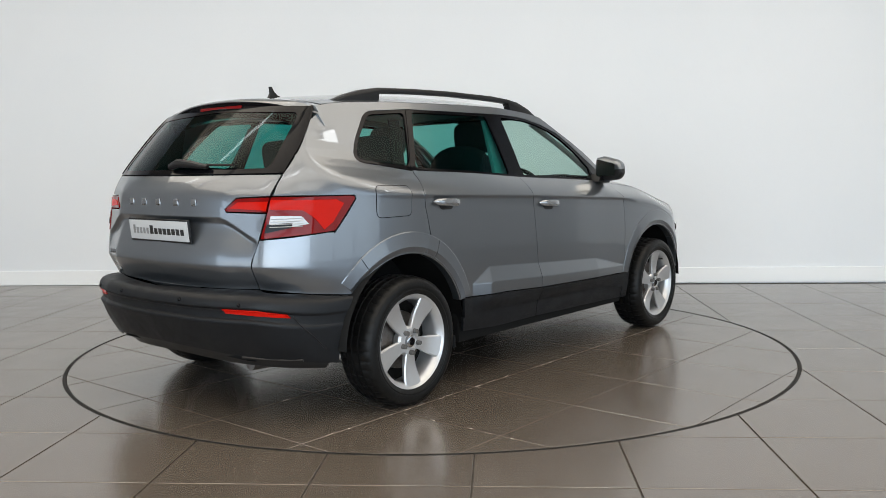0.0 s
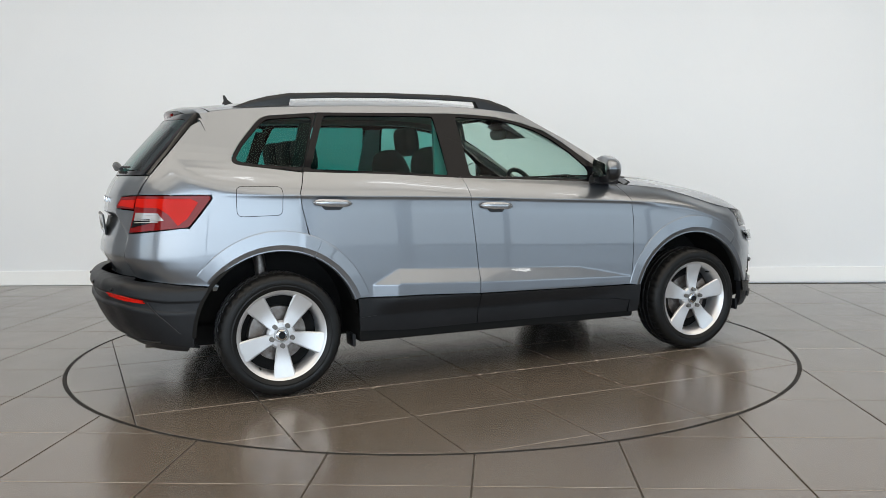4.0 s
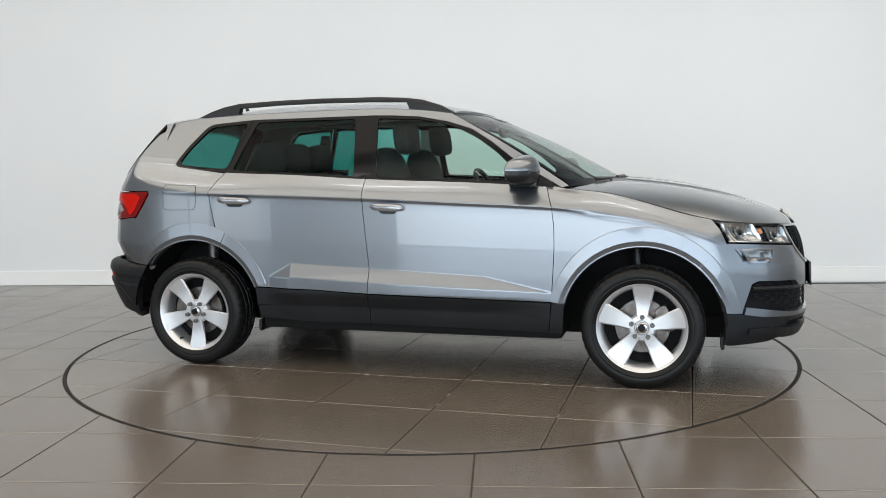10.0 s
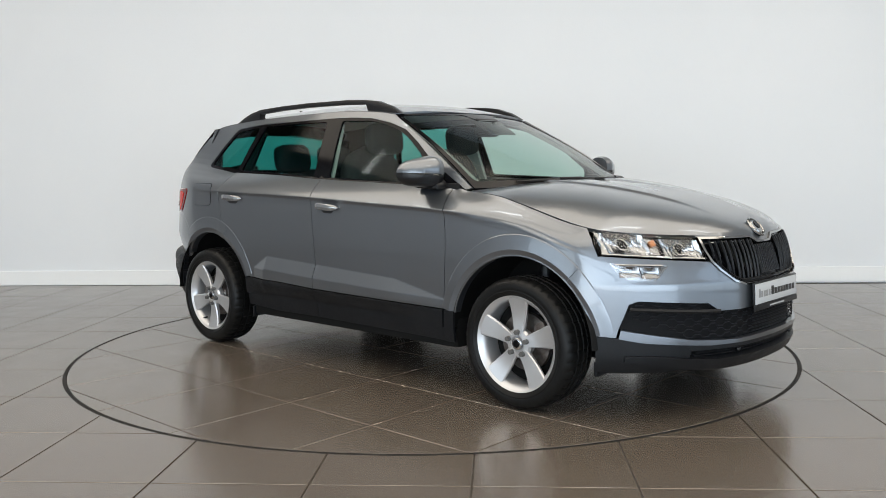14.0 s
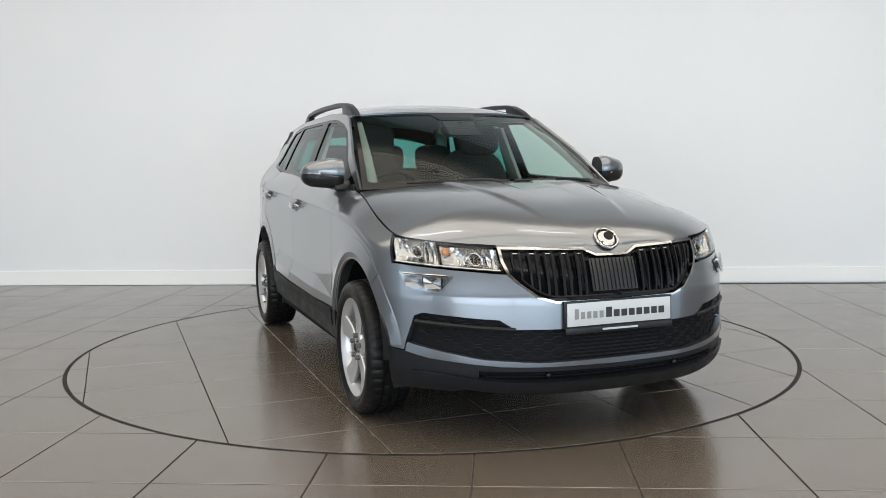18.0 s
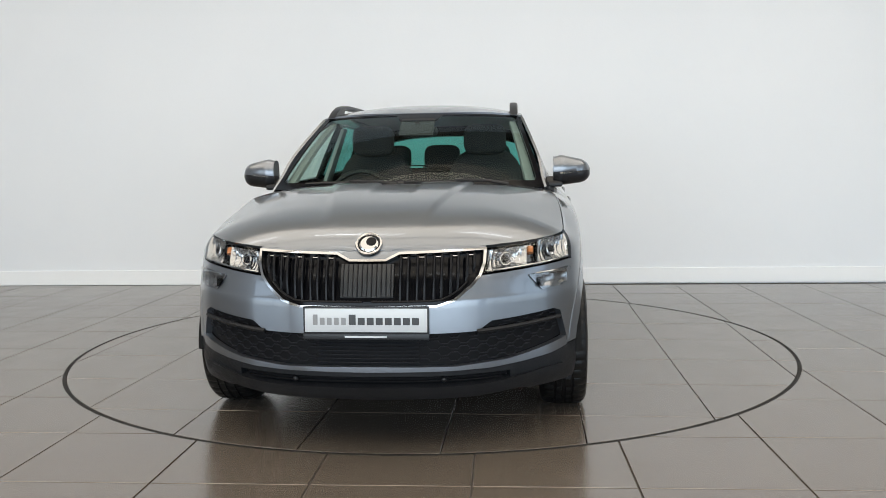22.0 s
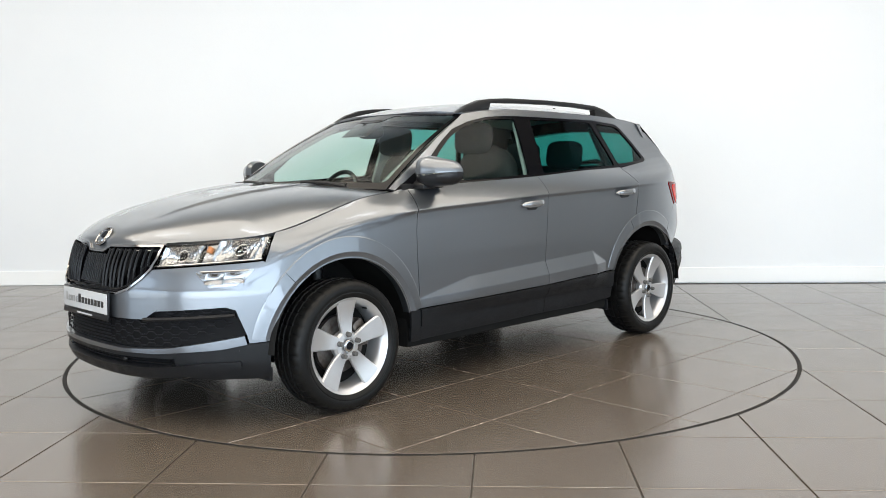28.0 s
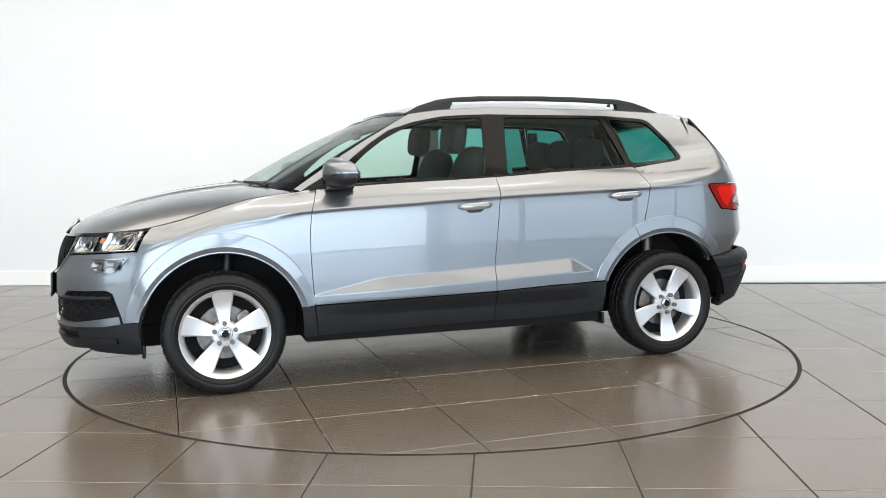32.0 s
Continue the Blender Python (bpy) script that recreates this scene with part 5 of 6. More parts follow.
# roof spoiler: painted wing with a black underside and a brake light in its edge
def spoiler_mesh(lower):
    bm = bmesh.new()
    rows = []
    n = 20
    for i in range(n + 1):
        s = -1 + 2 * i / n
        y = (0.592 if lower else 0.608) * s
        zr = float(lift_roof(np.array([-1.618]), np.array([s]))[0][2])
        tip = (-1.752 + 0.085 * s * s + 0.02 * s ** 8, zr - 0.016 - 0.020 * s ** 4)
        fall = 0.055 * ramp((abs(s) - 0.90) / 0.09)
        if lower:
            pts = [(-1.622 + 0.02 * s * s, zr - 0.012), (tip[0] + 0.004, tip[1] - 0.008), (tip[0] + 0.030, tip[1] - 0.085), (-1.640 + 0.02 * s * s, zr - 0.098)]
        else:
            pts = [(-1.622 + 0.02 * s * s, zr), (-1.70 + 0.05 * s * s, zr - 0.004), (tip[0] + 0.008, tip[1] + 0.001), (tip[0], tip[1] - 0.006), (tip[0] + 0.006 + 0.3 * fall, tip[1] - 0.010 - fall), (-1.64 + 0.02 * s * s, zr - 0.014 - 1.1 * fall)]
        lean = 0 if lower or abs(s) < 0.9 else math.copysign(0.42, s)
        rows.append([bm.verts.new((a, y + lean * (zr - b), b)) for a, b in pts])
    m = len(rows[0])
    for i in range(n):
        for k in range(m):
            bm.faces.new((rows[i][k], rows[i + 1][k], rows[i + 1][(k + 1) % m], rows[i][(k + 1) % m]))
    bm.faces.new(rows[0])
    bm.faces.new(rows[-1][::-1])
    bmesh.ops.recalc_face_normals(bm, faces=bm.faces)
    return bm


spoiler = solid("roof_spoiler", spoiler_mesh(False), PAINT, None, "painted roof spoiler over the rear window", 50)
part("spoiler_underside", spoiler_mesh(True), GLOSS_BLACK, spoiler, "gloss black")
bm = bmesh.new()
box_bm(bm, -1.744, -1.715, -0.17, 0.17, 1.466, 1.488, 0.004)
part("brake_light", bm, RED_DARK, spoiler, "red high-level brake light")
FIN = [(0.660, 1.462), (0.688, 1.42), (0.698, 1.30), (0.700, 1.156), (0.676, 1.156), (0.656, 1.28), (0.625, 1.43), (0.628, 1.466)]
for s in (1, -1):
    poly = [(s * a, b) for a, b in FIN]
    back = [(s * a, b) for a, b in ((0.640, 1.16), (0.745, 1.16), (0.735, 1.30), (0.715, 1.42), (0.66, 1.475), (0.60, 1.47))][::s]
    panel_object("pillar_closing", [panel(back, lift_tail, cell=0.03, rim=0.0, out=-0.012, flip=True)], UNDER, car)
    panel_object("spoiler_fin", [panel(poly if s > 0 else poly[::-1], lift_tail, cell=0.03, rim=0.006, out=0.004, flip=True)], GLOSS_BLACK, car, "gloss black fin beside the rear window")

# aerial
bm = bmesh.new()
prism(bm, [(-1.445, 1.535), (-1.325, 1.545), (-1.338, 1.556), (-1.375, 1.566), (-1.398, 1.585), (-1.413, 1.610), (-1.424, 1.610), (-1.420, 1.578), (-1.432, 1.556)], -0.009, 0.009, 1, 0.003)
solid("aerial", bm, SATIN_BLACK, None, "black shark-fin aerial")

# roof rails
RAIL_TOP = [(-1.480, 1.502), (-1.443, 1.514), (-1.374, 1.540), (-1.278, 1.566), (-1.161, 1.584), (-0.90, 1.592), (-0.619, 1.595), (-0.222, 1.590), (-0.06, 1.580), (0.042, 1.566), (0.156, 1.530), (0.246, 1.482)]
RAIL_LOW = [(0.10, 1.497), (-0.035, 1.512), (-0.055, 1.553), (-0.30, 1.562), (-0.619, 1.566), (-0.90, 1.563), (-1.155, 1.553), (-1.165, 1.512), (-1.40, 1.497)]
RAIL_Y = curve((-1.5, 0.505), (-1.0, 0.548), (-0.3, 0.565), (0.25, 0.562))
for s in (1, -1):
    bm = bmesh.new()
    prism(bm, RAIL_TOP + RAIL_LOW, -0.024, 0.024, 1, 0.010)
    for v in bm.verts:
        v.co.y = s * (float(RAIL_Y(v.co.x)) + v.co.y - 0.10 * (v.co.z - 1.53))
    solid("roof_rail", bm, SATIN_BLACK, None, "black roof rail", 40)

# door mirrors
for s in (-1, 1):
    def mirror_shell(low, high, grow):
        """A wedge of rounded sections, tall at the door and tapered outwards; low and high bound it round the split line."""
        bm = bmesh.new()
        rings = []
        for t in np.linspace(0, 1, 15):
            y = 0.790 + 0.205 * t
            end = math.sqrt(max(0.0, 1 - ((t - 0.72) / 0.285) ** 2)) if t > 0.72 else 1.0
            begin = 0.80 + 0.20 * ramp(t / 0.25)
            hx, hz = (0.098 - 0.030 * t) * (0.35 + 0.65 * end) * begin, (0.093 - 0.034 * t) * (0.30 + 0.70 * end) * begin
            zc, split = 1.147 - 0.010 * t, 1.134 + 0.010 * t
            ring = []
            for k in range(24):
                a = 2 * math.pi * k / 24
                cx, cz = math.cos(a), math.sin(a)
                px = math.copysign(abs(cx) ** 0.72, cx) * hx * (1.0 if cx > 0 else 0.55)
                pz = math.copysign(abs(cz) ** 0.78, cz) * hz
                ring.append((0.690 + px * grow - 0.055 * t * t, y, min(max(zc + pz * grow, split if low else 0.0), 9.0 if high else split)))
            rings.append([bm.verts.new((a, s * b, c)) for a, b, c in ring])
        for i in range(14):
            for k in range(24):
                bm.faces.new((rings[i][k], rings[i][(k + 1) % 24], rings[i + 1][(k + 1) % 24], rings[i + 1][k]))
        bm.faces.new(rings[0])
        bm.faces.new(rings[-1])
        bmesh.ops.remove_doubles(bm, verts=bm.verts, dist=0.0004)
        bmesh.ops.recalc_face_normals(bm, faces=bm.faces)
        return bm
    arm = bmesh.new()
    prism(arm, rounded([(0.60, 1.060), (0.76, 1.052), (0.76, 1.082), (0.72, 1.112), (0.63, 1.112)], 0.015, 3), s * 0.74, s * 0.84, 1, 0.01)
    base = solid("door_mirror", arm, SATIN_BLACK, None, "door mirror with a painted cap on a black arm")
    part("mirror_housing", mirror_shell(False, False, 0.975), SATIN_BLACK, base, "black lower housing", 50)
    part("mirror_cap", mirror_shell(True, True, 1.0), PAINT, base, "painted cap", 50)
    bm = bmesh.new()
    prism(bm, rounded([(s * 0.81, 1.095), (s * 0.955, 1.105), (s * 0.950, 1.178), (s * 0.815, 1.210)], 0.02, 4), 0.618, 0.632, 0)
    part("mirror_glass", bm, MIRROR, base, "mirror glass")
    bm = bmesh.new()
    tube(bm, [(0.781 - 0.075 * t * t, s * (0.82 + 0.14 * t), 1.126 + 0.014 * t) for t in np.linspace(0, 1, 7)], 0.005, 6)
    part("mirror_indicator", bm, GLASS_CLEAR, base, "clear side repeater")

# door handles, with a flat black patch below each for its cup's shade
for x0, x1, z0, doors in ((-1.140, -0.925, 0.993, rear_doors), (-0.180, 0.028, 0.951, front_doors)):
    for s, d in zip((-1, 1), doors):
        n = 12
        bm = bmesh.new()
        rows = []
        for i in range(n + 1):
            t = i / n
            x, z = x0 + (x1 - x0) * t, z0 + 0.004 - 0.010 * t
            w = 0.017 * (1 - abs(2 * t - 1) ** 4) ** 0.5 + 0.003
            y = float(side_y(x, z)) + 0.006 + 0.028 * (1 - abs(2 * t - 1) ** 4)
            rows.append([bm.verts.new((x, s * (y + 0.008 * math.cos(a)), z + w * math.sin(a))) for a in np.linspace(0, 2 * math.pi, 11)[:-1]])
        for i in range(n):
            for k in range(10):
                bm.faces.new((rows[i][k], rows[i][(k + 1) % 10], rows[i + 1][(k + 1) % 10], rows[i + 1][k]))
        bm.faces.new(rows[0])
        bm.faces.new(rows[-1])
        bmesh.ops.recalc_face_normals(bm, faces=bm.faces)
        handle = solid("door_handle", bm, HANDLE, d, "painted pull handle", 60)
        handle.location = (0, 0, 0)
        cup = rounded([(x0 + 0.045, z0 - 0.012), (x1 - 0.045, z0 - 0.014), (x1 - 0.06, z0 - 0.040), (x0 + 0.065, z0 - 0.038)], 0.02, 4)
        panel_object("cup_shade", [skin(cup, gap=0, out=0.0015, rim=0.0, cell=0.02)], SATIN_BLACK, d, "flat black patch standing in for shade in the handle recess", mirrored=s > 0)


# ---- wheels ----
def spoke_bm(angle):
    """One broad flat spoke, thicker towards the hub."""
    bm = bmesh.new()
    rows = []
    for t in np.linspace(0, 1, 7):
        r = 0.045 + 0.176 * t
        w = 0.026 + 0.034 * t
        y = -0.078 - 0.012 * t + 0.010 * math.sin(math.pi * t)
        d = 0.028 - 0.010 * t
        rows.append([bm.verts.new(v) for v in ((r, y + 0.006, -w), (r, y, -w * 0.86), (r, y, w * 0.86), (r, y + 0.006, w), (r, y + d, w * 0.9), (r, y + d, -w * 0.9))])
    for i in range(6):
        for k in range(6):
            bm.faces.new((rows[i][k], rows[i + 1][k], rows[i + 1][(k + 1) % 6], rows[i][(k + 1) % 6]))
    bm.faces.new(rows[0])
    bm.faces.new(rows[-1][::-1])
    bmesh.ops.recalc_face_normals(bm, faces=bm.faces)
    bmesh.ops.transform(bm, matrix=Matrix.Rotation(-radians(angle), 4, "Y"), verts=bm.verts)
    return bm


def build_wheel(x, y, turned, spoke0):
    wheel = new("wheel")
    wheel.parent = car
    wheel.location = CAR_AT + Vector((x, y, 0.3205))
    if turned:
        wheel.rotation_euler = (0, 0, math.pi)
    bm = bmesh.new()
    half = [(0.226, -0.088), (0.236, -0.100), (0.256, -0.1085), (0.262, -0.1075), (0.268, -0.110), (0.288, -0.1085), (0.304, -0.101), (0.314, -0.088), (0.319, -0.068), (0.3207, -0.046), (0.314, -0.044), (0.314, -0.036), (0.3215, -0.034), (0.322, -0.010), (0.315, -0.008)]
    prof = half + [(r, -yy) for r, yy in reversed(half)]
    rings = []
    n = 210
    for i in range(n):
        a = 2 * math.pi * i / n
        ring = []
        for r, yy in prof:
            cut = 0.005 if (i % 5 == 0 and 0.045 < abs(yy) < 0.09 and r > 0.308) or (i % 7 == 0 and abs(yy) < 0.04 and r > 0.318) else 0.0
            ring.append(bm.verts.new(((r - cut) * math.cos(a), yy, (r - cut) * math.sin(a))))
        rings.append(ring)
    for i in range(n):
        j = (i + 1) % n
        for k in range(len(prof) - 1):
            bm.faces.new((rings[i][k], rings[j][k], rings[j][k + 1], rings[i][k + 1]))
    bmesh.ops.recalc_face_normals(bm, faces=bm.faces)
    part("tyre", bm, RUBBER, wheel, "black tyre with block tread", 30)
    bm = bmesh.new()
    lathe(bm, [(0.205, 0.02), (0.203, -0.050), (0.209, -0.078), (0.219, -0.086), (0.228, -0.096), (0.234, -0.099), (0.237, -0.094), (0.232, -0.086), (0.224, -0.06), (0.224, 0.09), (0.205, 0.09), (0.205, 0.02)], 72)
    bmesh.ops.recalc_face_normals(bm, faces=bm.faces)
    part("rim", bm, ALLOY, wheel, "silver alloy rim", 40)
    for k in range(5):
        part("spoke", spoke_bm(spoke0 + 72 * k), ALLOY, wheel, "broad flat silver spoke", 30)
    bm = bmesh.new()
    lathe(bm, [(0.001, -0.070), (0.034, -0.070), (0.040, -0.076), (0.064, -0.074), (0.074, -0.062), (0.070, -0.03), (0.001, -0.03)], 40)
    bmesh.ops.recalc_face_normals(bm, faces=bm.faces)
    part("hub", bm, ALLOY, wheel, "silver alloy hub", 40)
    bm = bmesh.new()
    lathe(bm, [(0.0005, -0.088), (0.024, -0.0875), (0.029, -0.084), (0.031, -0.070)], 32)
    bmesh.ops.recalc_face_normals(bm, faces=bm.faces)
    cap = part("hub_cap", bm, CHROME, wheel, "chrome hub cap")
    bm = bmesh.new()
    bmesh.ops.create_cone(bm, cap_ends=True, segments=20, radius1=0.019, radius2=0.017, depth=0.003, matrix=pose(0, -0.0890, 0, 90))
    part("cap_emblem", bm, GLOSS_BLACK, cap, "dark round emblem")
    for k in range(5):
        a = radians(spoke0 + 72 * k)
        bm = bmesh.new()
        bmesh.ops.create_cone(bm, cap_ends=True, segments=12, radius1=0.0135, radius2=0.0115, depth=0.024, matrix=pose(0.056 * math.cos(a), -0.084, 0.056 * math.sin(a), 90))
        part("wheel_bolt", bm, BOLT_GREY, wheel, "grey bolt cover")
    bm = bmesh.new()
    lathe(bm, [(0.001, -0.030), (0.060, -0.030), (0.070, -0.012), (0.142, -0.012), (0.144, 0.010), (0.06, 0.010)], 48)
    bmesh.ops.recalc_face_normals(bm, faces=bm.faces)
    part("brake_disc", bm, STEEL, wheel, "bare steel brake disc")
    bm = bmesh.new()
    prism(bm, rounded([(0.085, -0.06), (0.150, -0.075), (0.162, 0.0), (0.150, 0.075), (0.085, 0.06)], 0.02, 3), -0.036, 0.03, 1, 0.006)
    bmesh.ops.transform(bm, matrix=Matrix.Rotation(radians(-20 if x > 0 else 200), 4, "Y"), verts=bm.verts)
    part("brake_caliper", bm, STEEL, wheel, "cast brake caliper")
    bm = bmesh.new()
    lathe(bm, [(0.001, 0.02), (0.202, 0.02), (0.202, 0.03), (0.001, 0.03)], 40)
    bmesh.ops.recalc_face_normals(bm, faces=bm.faces)
    part("back_plate", bm, UNDER, wheel)
    bm = bmesh.new()
    a = radians(spoke0 - 36)
    bmesh.ops.create_cone(bm, cap_ends=True, segments=8, radius1=0.005, radius2=0.004, depth=0.03, matrix=pose(0.203 * math.cos(a), -0.066, 0.203 * math.sin(a), 90))
    part("valve", bm, SATIN_BLACK, wheel)


build_wheel(WHEEL_X, -0.812, False, 88)
build_wheel(-WHEEL_X, -0.812, False, 272)
build_wheel(WHEEL_X, 0.812, True, 92)
build_wheel(-WHEEL_X, 0.812, True, 276)

# wheel housings, underbody, dark inner body
for xw, r in ((WHEEL_X, ARCH_F), (-WHEEL_X, ARCH_R)):
    for s in (1, -1):
        bm = bmesh.new()
        rows = []
        for i in range(29):
            a = radians(2 + 176 * i / 28)
            rr = r + 0.012
            rows.append([bm.verts.new((xw + q * math.cos(a), s * yy, WHEEL_Z + q * math.sin(a))) for q, yy in ((0.05, 0.52), (rr, 0.52), (rr, 0.70), (rr, 0.865), (rr - 0.014, 0.885))])
        for i in range(28):
            for k in range(4):
                bm.faces.new((rows[i][k], rows[i + 1][k], rows[i + 1][k + 1], rows[i][k + 1]))
        bmesh.ops.recalc_face_normals(bm, faces=bm.faces)
        solid("wheel_housing", bm, UNDER, None, "black wheel housing liner")
        bm = bmesh.new()
        tube(bm, [(xw - 0.02, s * 0.63, 0.44), (xw - 0.035, s * 0.60, 0.60), (xw - 0.05, s * 0.58, 0.74)], 0.032, 14)
        solid("suspension_strut", bm, STEEL if xw < 0 else SATIN_BLACK, None, "suspension strut behind the wheel")
        bm = bmesh.new()
        box_bm(bm, xw + 0.395, xw + 0.415, s * 0.78 - 0.06, s * 0.78 + 0.06, 0.21, 0.28, 0.008)
        solid("air_deflector", bm, BLACK_PLASTIC, None, "black air deflector ahead of the wheel")
bm = bmesh.new()
prism(bm, [(-2.02, 0.30), (-1.80, 0.235), (-0.90, 0.225), (0.90, 0.215), (1.80, 0.215), (2.02, 0.25), (2.02, 0.33), (-2.02, 0.36)], -0.52, 0.52, 1)
solid("underbody", bm, UNDER, None, "black underbody tray")
bm = bmesh.new()
box_bm(bm, -0.885, 0.895, -0.845, 0.845, 0.232, 0.40, 0.02)
solid("sill", bm, UNDER, None, "black sill and floor pan")
for _b in ((-1.86, 1.86, -0.50, 0.50, 0.34, 0.90, 0.03), (-0.87, 0.87, -0.80, 0.80, 0.38, 0.90, 0.03), (-1.70, 1.58, -0.74, 0.74, 0.76, 0.85, 0.02)):
    bm = bmesh.new()
    box_bm(bm, *_b)
    solid("inner_body", bm, UNDER, None, "dark inner structure behind the panels")
bm = bmesh.new()
tube(bm, [(-0.30, -0.30, 0.225), (-1.2, -0.30, 0.215), (-1.55, -0.42, 0.235), (-1.95, -0.45, 0.262)], 0.03, 10)
solid("exhaust", bm, STEEL, None, "dull steel exhaust pipe")

# ---- cabin ----
bm = bmesh.new()
prism(bm, [(1.10, 1.035), (0.85, 1.062), (0.66, 1.072), (0.56, 1.035), (0.50, 0.93), (0.54, 0.75), (1.05, 0.70)], -0.70, 0.70, 1, 0.02)
dash = solid("dashboard", bm, TRIM_DARK, None, "dark plastic dashboard")
bm = bmesh.new()
prism(bm, [(0.70, 1.060), (0.60, 1.098), (0.54, 1.085), (0.55, 1.02)], -0.55, -0.20, 1, 0.01)
part("instrument_hood", bm, TRIM_DARK, dash)
bm = bmesh.new()
tube(bm, [Vector((0.40, -0.37, 0.985)) + Matrix.Rotation(radians(-26), 3, "Y") @ Vector((0, 0.183 * math.cos(2 * math.pi * i / 36), 0.183 * math.sin(2 * math.pi * i / 36))) for i in range(36)], 0.015, 8, closed=True)
wheel_rim = solid("steering_wheel", bm, SATIN_BLACK, None, "black three-spoke steering wheel", 60)
bm = bmesh.new()
for a in (0, 180, 270):
    tube(bm, [Vector((0.40, -0.37, 0.985)) + Matrix.Rotation(radians(-26), 3, "Y") @ Vector((0.01, r * math.cos(radians(a)), r * math.sin(radians(a)))) for r in (0.0, 0.09, 0.175)], 0.016, 8)
bmesh.ops.create_uvsphere(bm, u_segments=14, v_segments=8, radius=0.06, matrix=pose(0.41, -0.37, 0.985))
tube(bm, [(0.41, -0.37, 0.98), (0.60, -0.37, 0.90)], 0.03, 8)
part("steering_hub", bm, SATIN_BLACK, wheel_rim, "", 60)


def cushion(bm, sx, sy, sz, m, power=3.0):
    """A rounded pad, upright in z."""
    r = bmesh.ops.create_uvsphere(bm, u_segments=24, v_segments=16, radius=1.0)
    for v in r["verts"]:
        c = v.co
        k = (abs(c.x) ** power + abs(c.y) ** power + abs(c.z) ** power) ** (-1 / power)
        v.co = m @ Vector((c.x * k * sx, c.y * k * sy, c.z * k * sz))
    return bm


def seat(x, y, width, lean, top, head_w, head_z):
    bm = bmesh.new()
    cushion(bm, 0.26, width, 0.10, pose(x + 0.22, y, 0.80), 4)
    base = solid("seat", bm, CLOTH, None, "charcoal cloth seat", 80)
    bm = bmesh.new()
    cushion(bm, 0.085, width, (top - 0.80) / 2, pose(x - 0.05, y, (top + 0.80) / 2, 0, lean, 0), 3.2)
    for v in bm.verts:
        if v.co.z > top - 0.18:
            v.co.y = y + (v.co.y - y) * (1 - 0.9 * max(0, v.co.z - top + 0.18))
    part("backrest", bm, CLOTH, base, "charcoal cloth", 80)
    for hy in head_w:
        bm = bmesh.new()
        cushion(bm, 0.055, 0.138, 0.098, pose(x - 0.05 - (head_z - (top + 0.8) / 2) * math.tan(radians(-lean)) * -1.0 + 0.02, hy, head_z, 0, lean * 0.5, 0), 4.0)
        part("headrest", bm, CLOTH, base, "charcoal cloth", 80)


seat(-0.17, -0.37, 0.25, -14, 1.30, (-0.37,), 1.350)
seat(-0.17, 0.37, 0.25, -14, 1.30, (0.37,), 1.350)
seat(-1.09, 0.0, 0.62, -16, 1.17, (-0.38, 0.0, 0.38), 1.245)
bm = bmesh.new()
prism(bm, [(-1.30, 1.07), (-1.75, 1.075), (-1.76, 1.05), (-1.32, 1.045)], -0.62, 0.62, 1, 0.006)
solid("parcel_shelf", bm, TRIM_DARK, None, "dark parcel shelf")
panel_object("headliner", [panel([(0.22, -0.93), (0.22, 0.93), (-1.58, 0.93), (-1.58, -0.93)], lift_roof, cell=0.08, rim=0, out=0.022, flip=True)], HEADLINER, car, "pale cloth headliner")
for s in (1, -1):
    bm = bmesh.new()
    prism(bm, [(-0.20, 0.95), (-0.40, 0.95), (-0.34, 1.44), (-0.24, 1.44)], s * 0.575, s * 0.60, 1, 0.004)
    bmesh.ops.transform(bm, matrix=Matrix(((1, 0, 0, 0), (0, 1, -0.36 * s, 0.53 * s), (0, 0, 1, 0), (0, 0, 0, 1))), verts=bm.verts)
    solid("pillar_trim", bm, HEADLINER, None, "pale pillar trim")
    bm = bmesh.new()
    prism(bm, [(-1.14, 1.02), (-1.24, 1.02), (-1.12, 1.42), (-1.05, 1.42)], s * 0.555, s * 0.575, 1, 0.004)
    bmesh.ops.transform(bm, matrix=Matrix(((1, 0, 0, 0), (0, 1, -0.36 * s, 0.53 * s), (0, 0, 1, 0), (0, 0, 0, 1))), verts=bm.verts)
    solid("pillar_trim", bm, TRIM_DARK, None, "dark pillar trim")
    bm = bmesh.new()
    box_bm(bm, -1.16, 0.84, s * 0.745 - 0.02, s * 0.745 + 0.02, 0.80, 1.085, 0.012)
    solid("door_card", bm, TRIM_DARK, None, "dark door trim")
    bm = bmesh.new()
    prism(bm, [(-1.18, 1.02), (-1.80, 1.06), (-1.80, 1.13), (-1.60, 1.40), (-1.56, 1.40), (-1.60, 1.20), (-1.50, 1.165), (-1.18, 1.13)], s * 0.585, s * 0.60, 1, 0.004)
    solid("quarter_trim", bm, TRIM_DARK, None, "dark load bay trim")
bm = bmesh.new()
cushion(bm, 0.012, 0.115, 0.035, pose(0.40, 0.0, 1.385, 0, -10, 0), 3.5)
tube(bm, [(0.41, 0, 1.40), (0.46, 0, 1.425)], 0.018, 8)
solid("rear_view_mirror", bm, SATIN_BLACK, None, "black interior mirror", 60)
bm = bmesh.new()
prism(bm, [(0.40, 1.462), (0.56, 1.36), (0.52, 1.36), (0.36, 1.44)], -0.10, 0.10, 1, 0.004)
solid("sensor_cover", bm, SATIN_BLACK, None, "black sensor cover behind the windscreen")
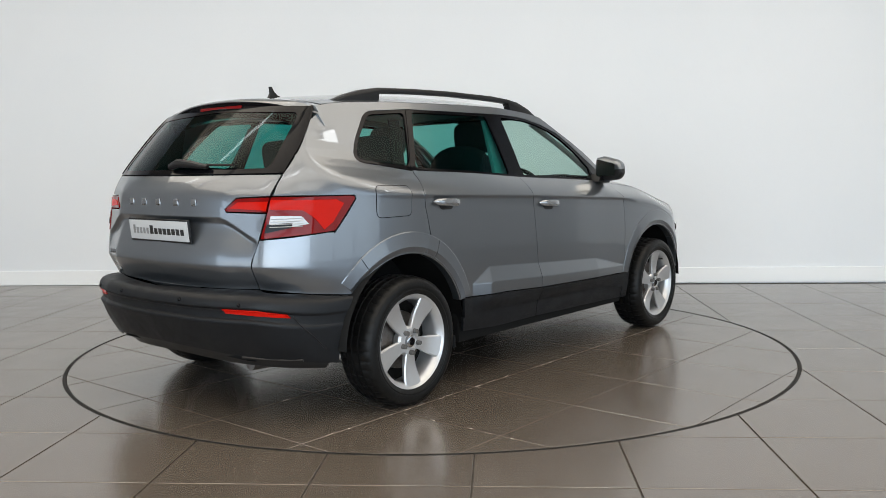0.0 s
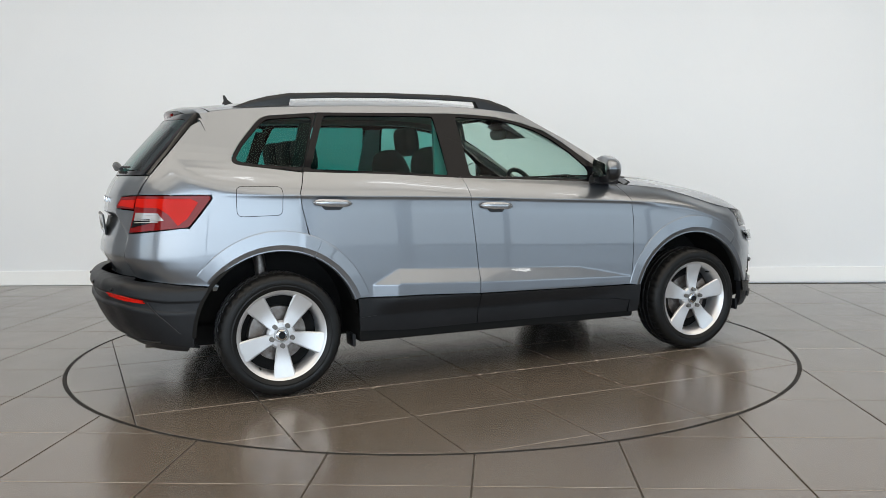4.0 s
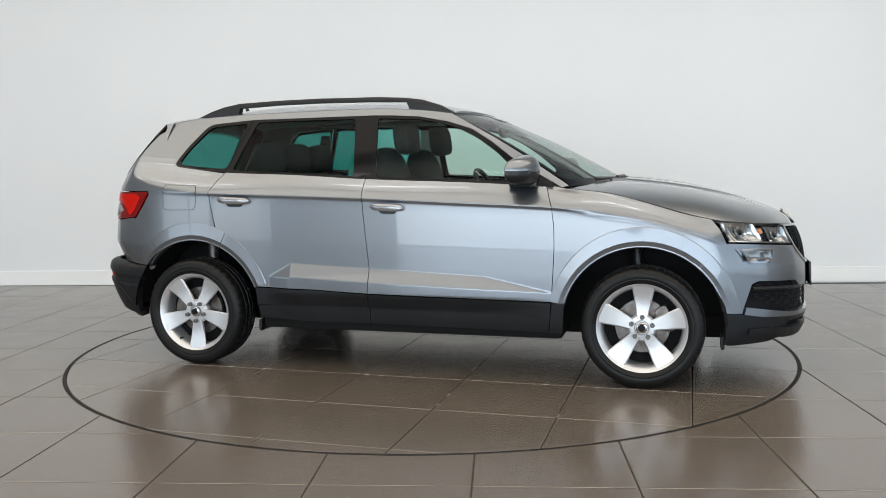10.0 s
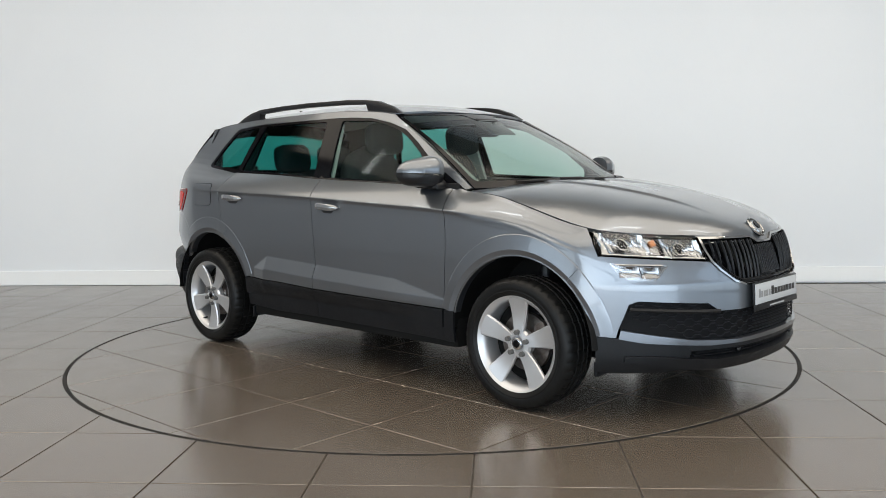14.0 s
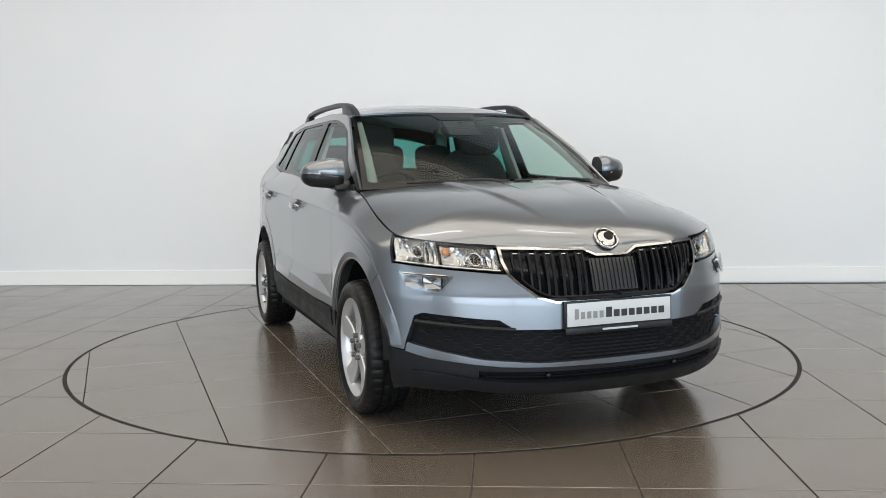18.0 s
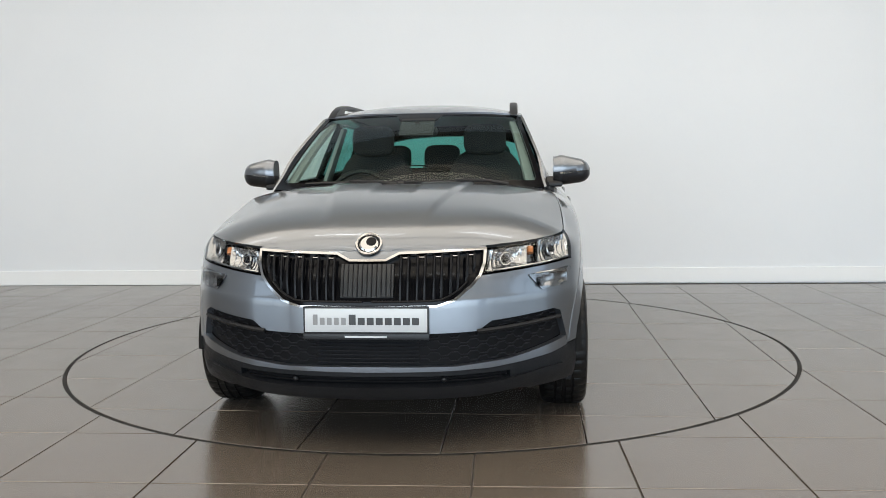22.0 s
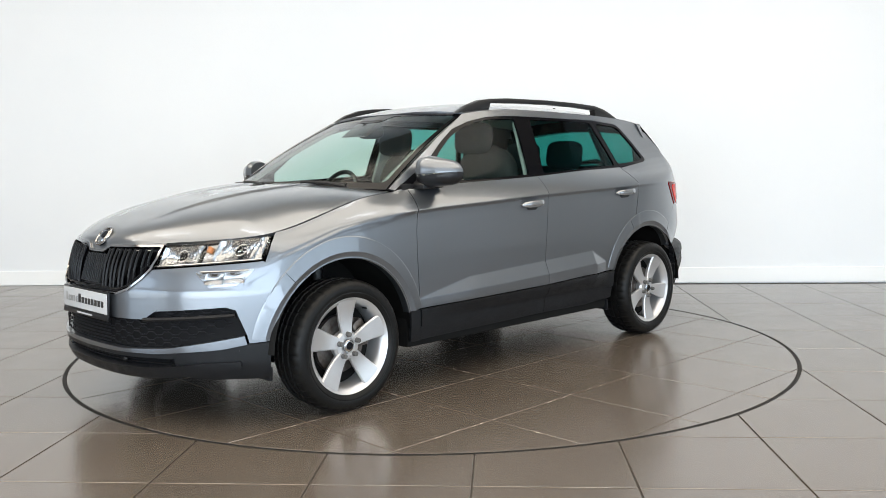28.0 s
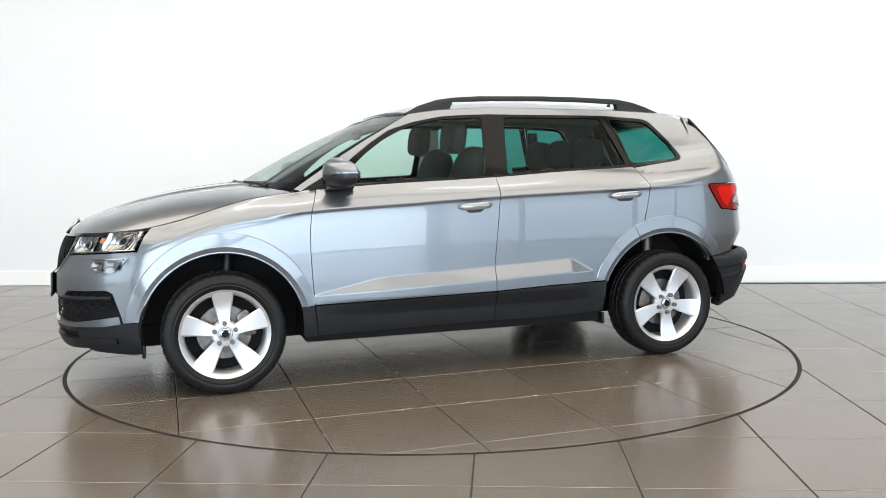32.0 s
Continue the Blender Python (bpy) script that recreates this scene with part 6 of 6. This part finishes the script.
# lining behind the bonnet edge
bm = bmesh.new()
prism(bm, [(1.17, 1.052), (1.00, 1.045), (0.98, 0.95), (1.25, 0.95)], -0.52, 0.52, 1, 0.005)
solid("cowl", bm, SATIN_BLACK, None, "black scuttle panel under the windscreen")


# wipers
def screen_point(s, t, out):
    u, v, e = np.array([s]), np.array([t]), 2e-3
    p = lift_screen(u, v)[0]
    n = np.cross(lift_screen(u + e, v)[0] - lift_screen(u - e, v)[0], lift_screen(u, v + e)[0] - lift_screen(u, v - e)[0])
    return Vector(p) + Vector(n).normalized() * out


for s0, s1 in ((0.74, 0.02), (-0.02, -0.72)):
    bm = bmesh.new()
    tube(bm, [screen_point(s0 + (s1 - s0) * k, 0.028 + 0.02 * k * (1 - k), 0.016) for k in np.linspace(0, 1, 9)], 0.007, 6)
    blade = solid("wiper", bm, SATIN_BLACK, None, "black windscreen wiper")
    bm = bmesh.new()
    tube(bm, [screen_point(s0, 0.012, 0.008), screen_point(s0 * 0.8 + s1 * 0.2, 0.03, 0.020), screen_point((s0 + s1) / 2, 0.032, 0.024)], [0.011, 0.009, 0.007], 8)
    part("wiper_arm", bm, SATIN_BLACK, blade)
bm = bmesh.new()
tube(bm, [tail_point(0.02, 1.178, 0.016), tail_point(-0.05, 1.185, 0.030), tail_point(-0.16, 1.180, 0.026), tail_point(-0.27, 1.172, 0.018)], [0.016, 0.022, 0.018, 0.010], 10)
rear_wiper = solid("rear_wiper", bm, SATIN_BLACK, None, "black rear wiper")
bm = bmesh.new()
tube(bm, [tail_point(w, 1.190 - 0.018 * abs(w), 0.014) for w in np.linspace(0.0, -0.42, 8)], 0.006, 6)
part("wiper_blade", bm, RUBBER, rear_wiper)


# ---- what moves: the turntable and the car on it ----
TURN_START, TURN_RATE = 49.30, -6.621      # degrees, degrees a second


def motions():
    rows = [(t, pose(0, 0, 0, 0, 0, TURN_START + TURN_RATE * t)) for t in (0.0, 4.0, 8.0, 12.0, 16.0, 20.0, 24.0, 28.0, 32.0)]
    walk(turntable, rows)
    walk(car, rows)


motions()
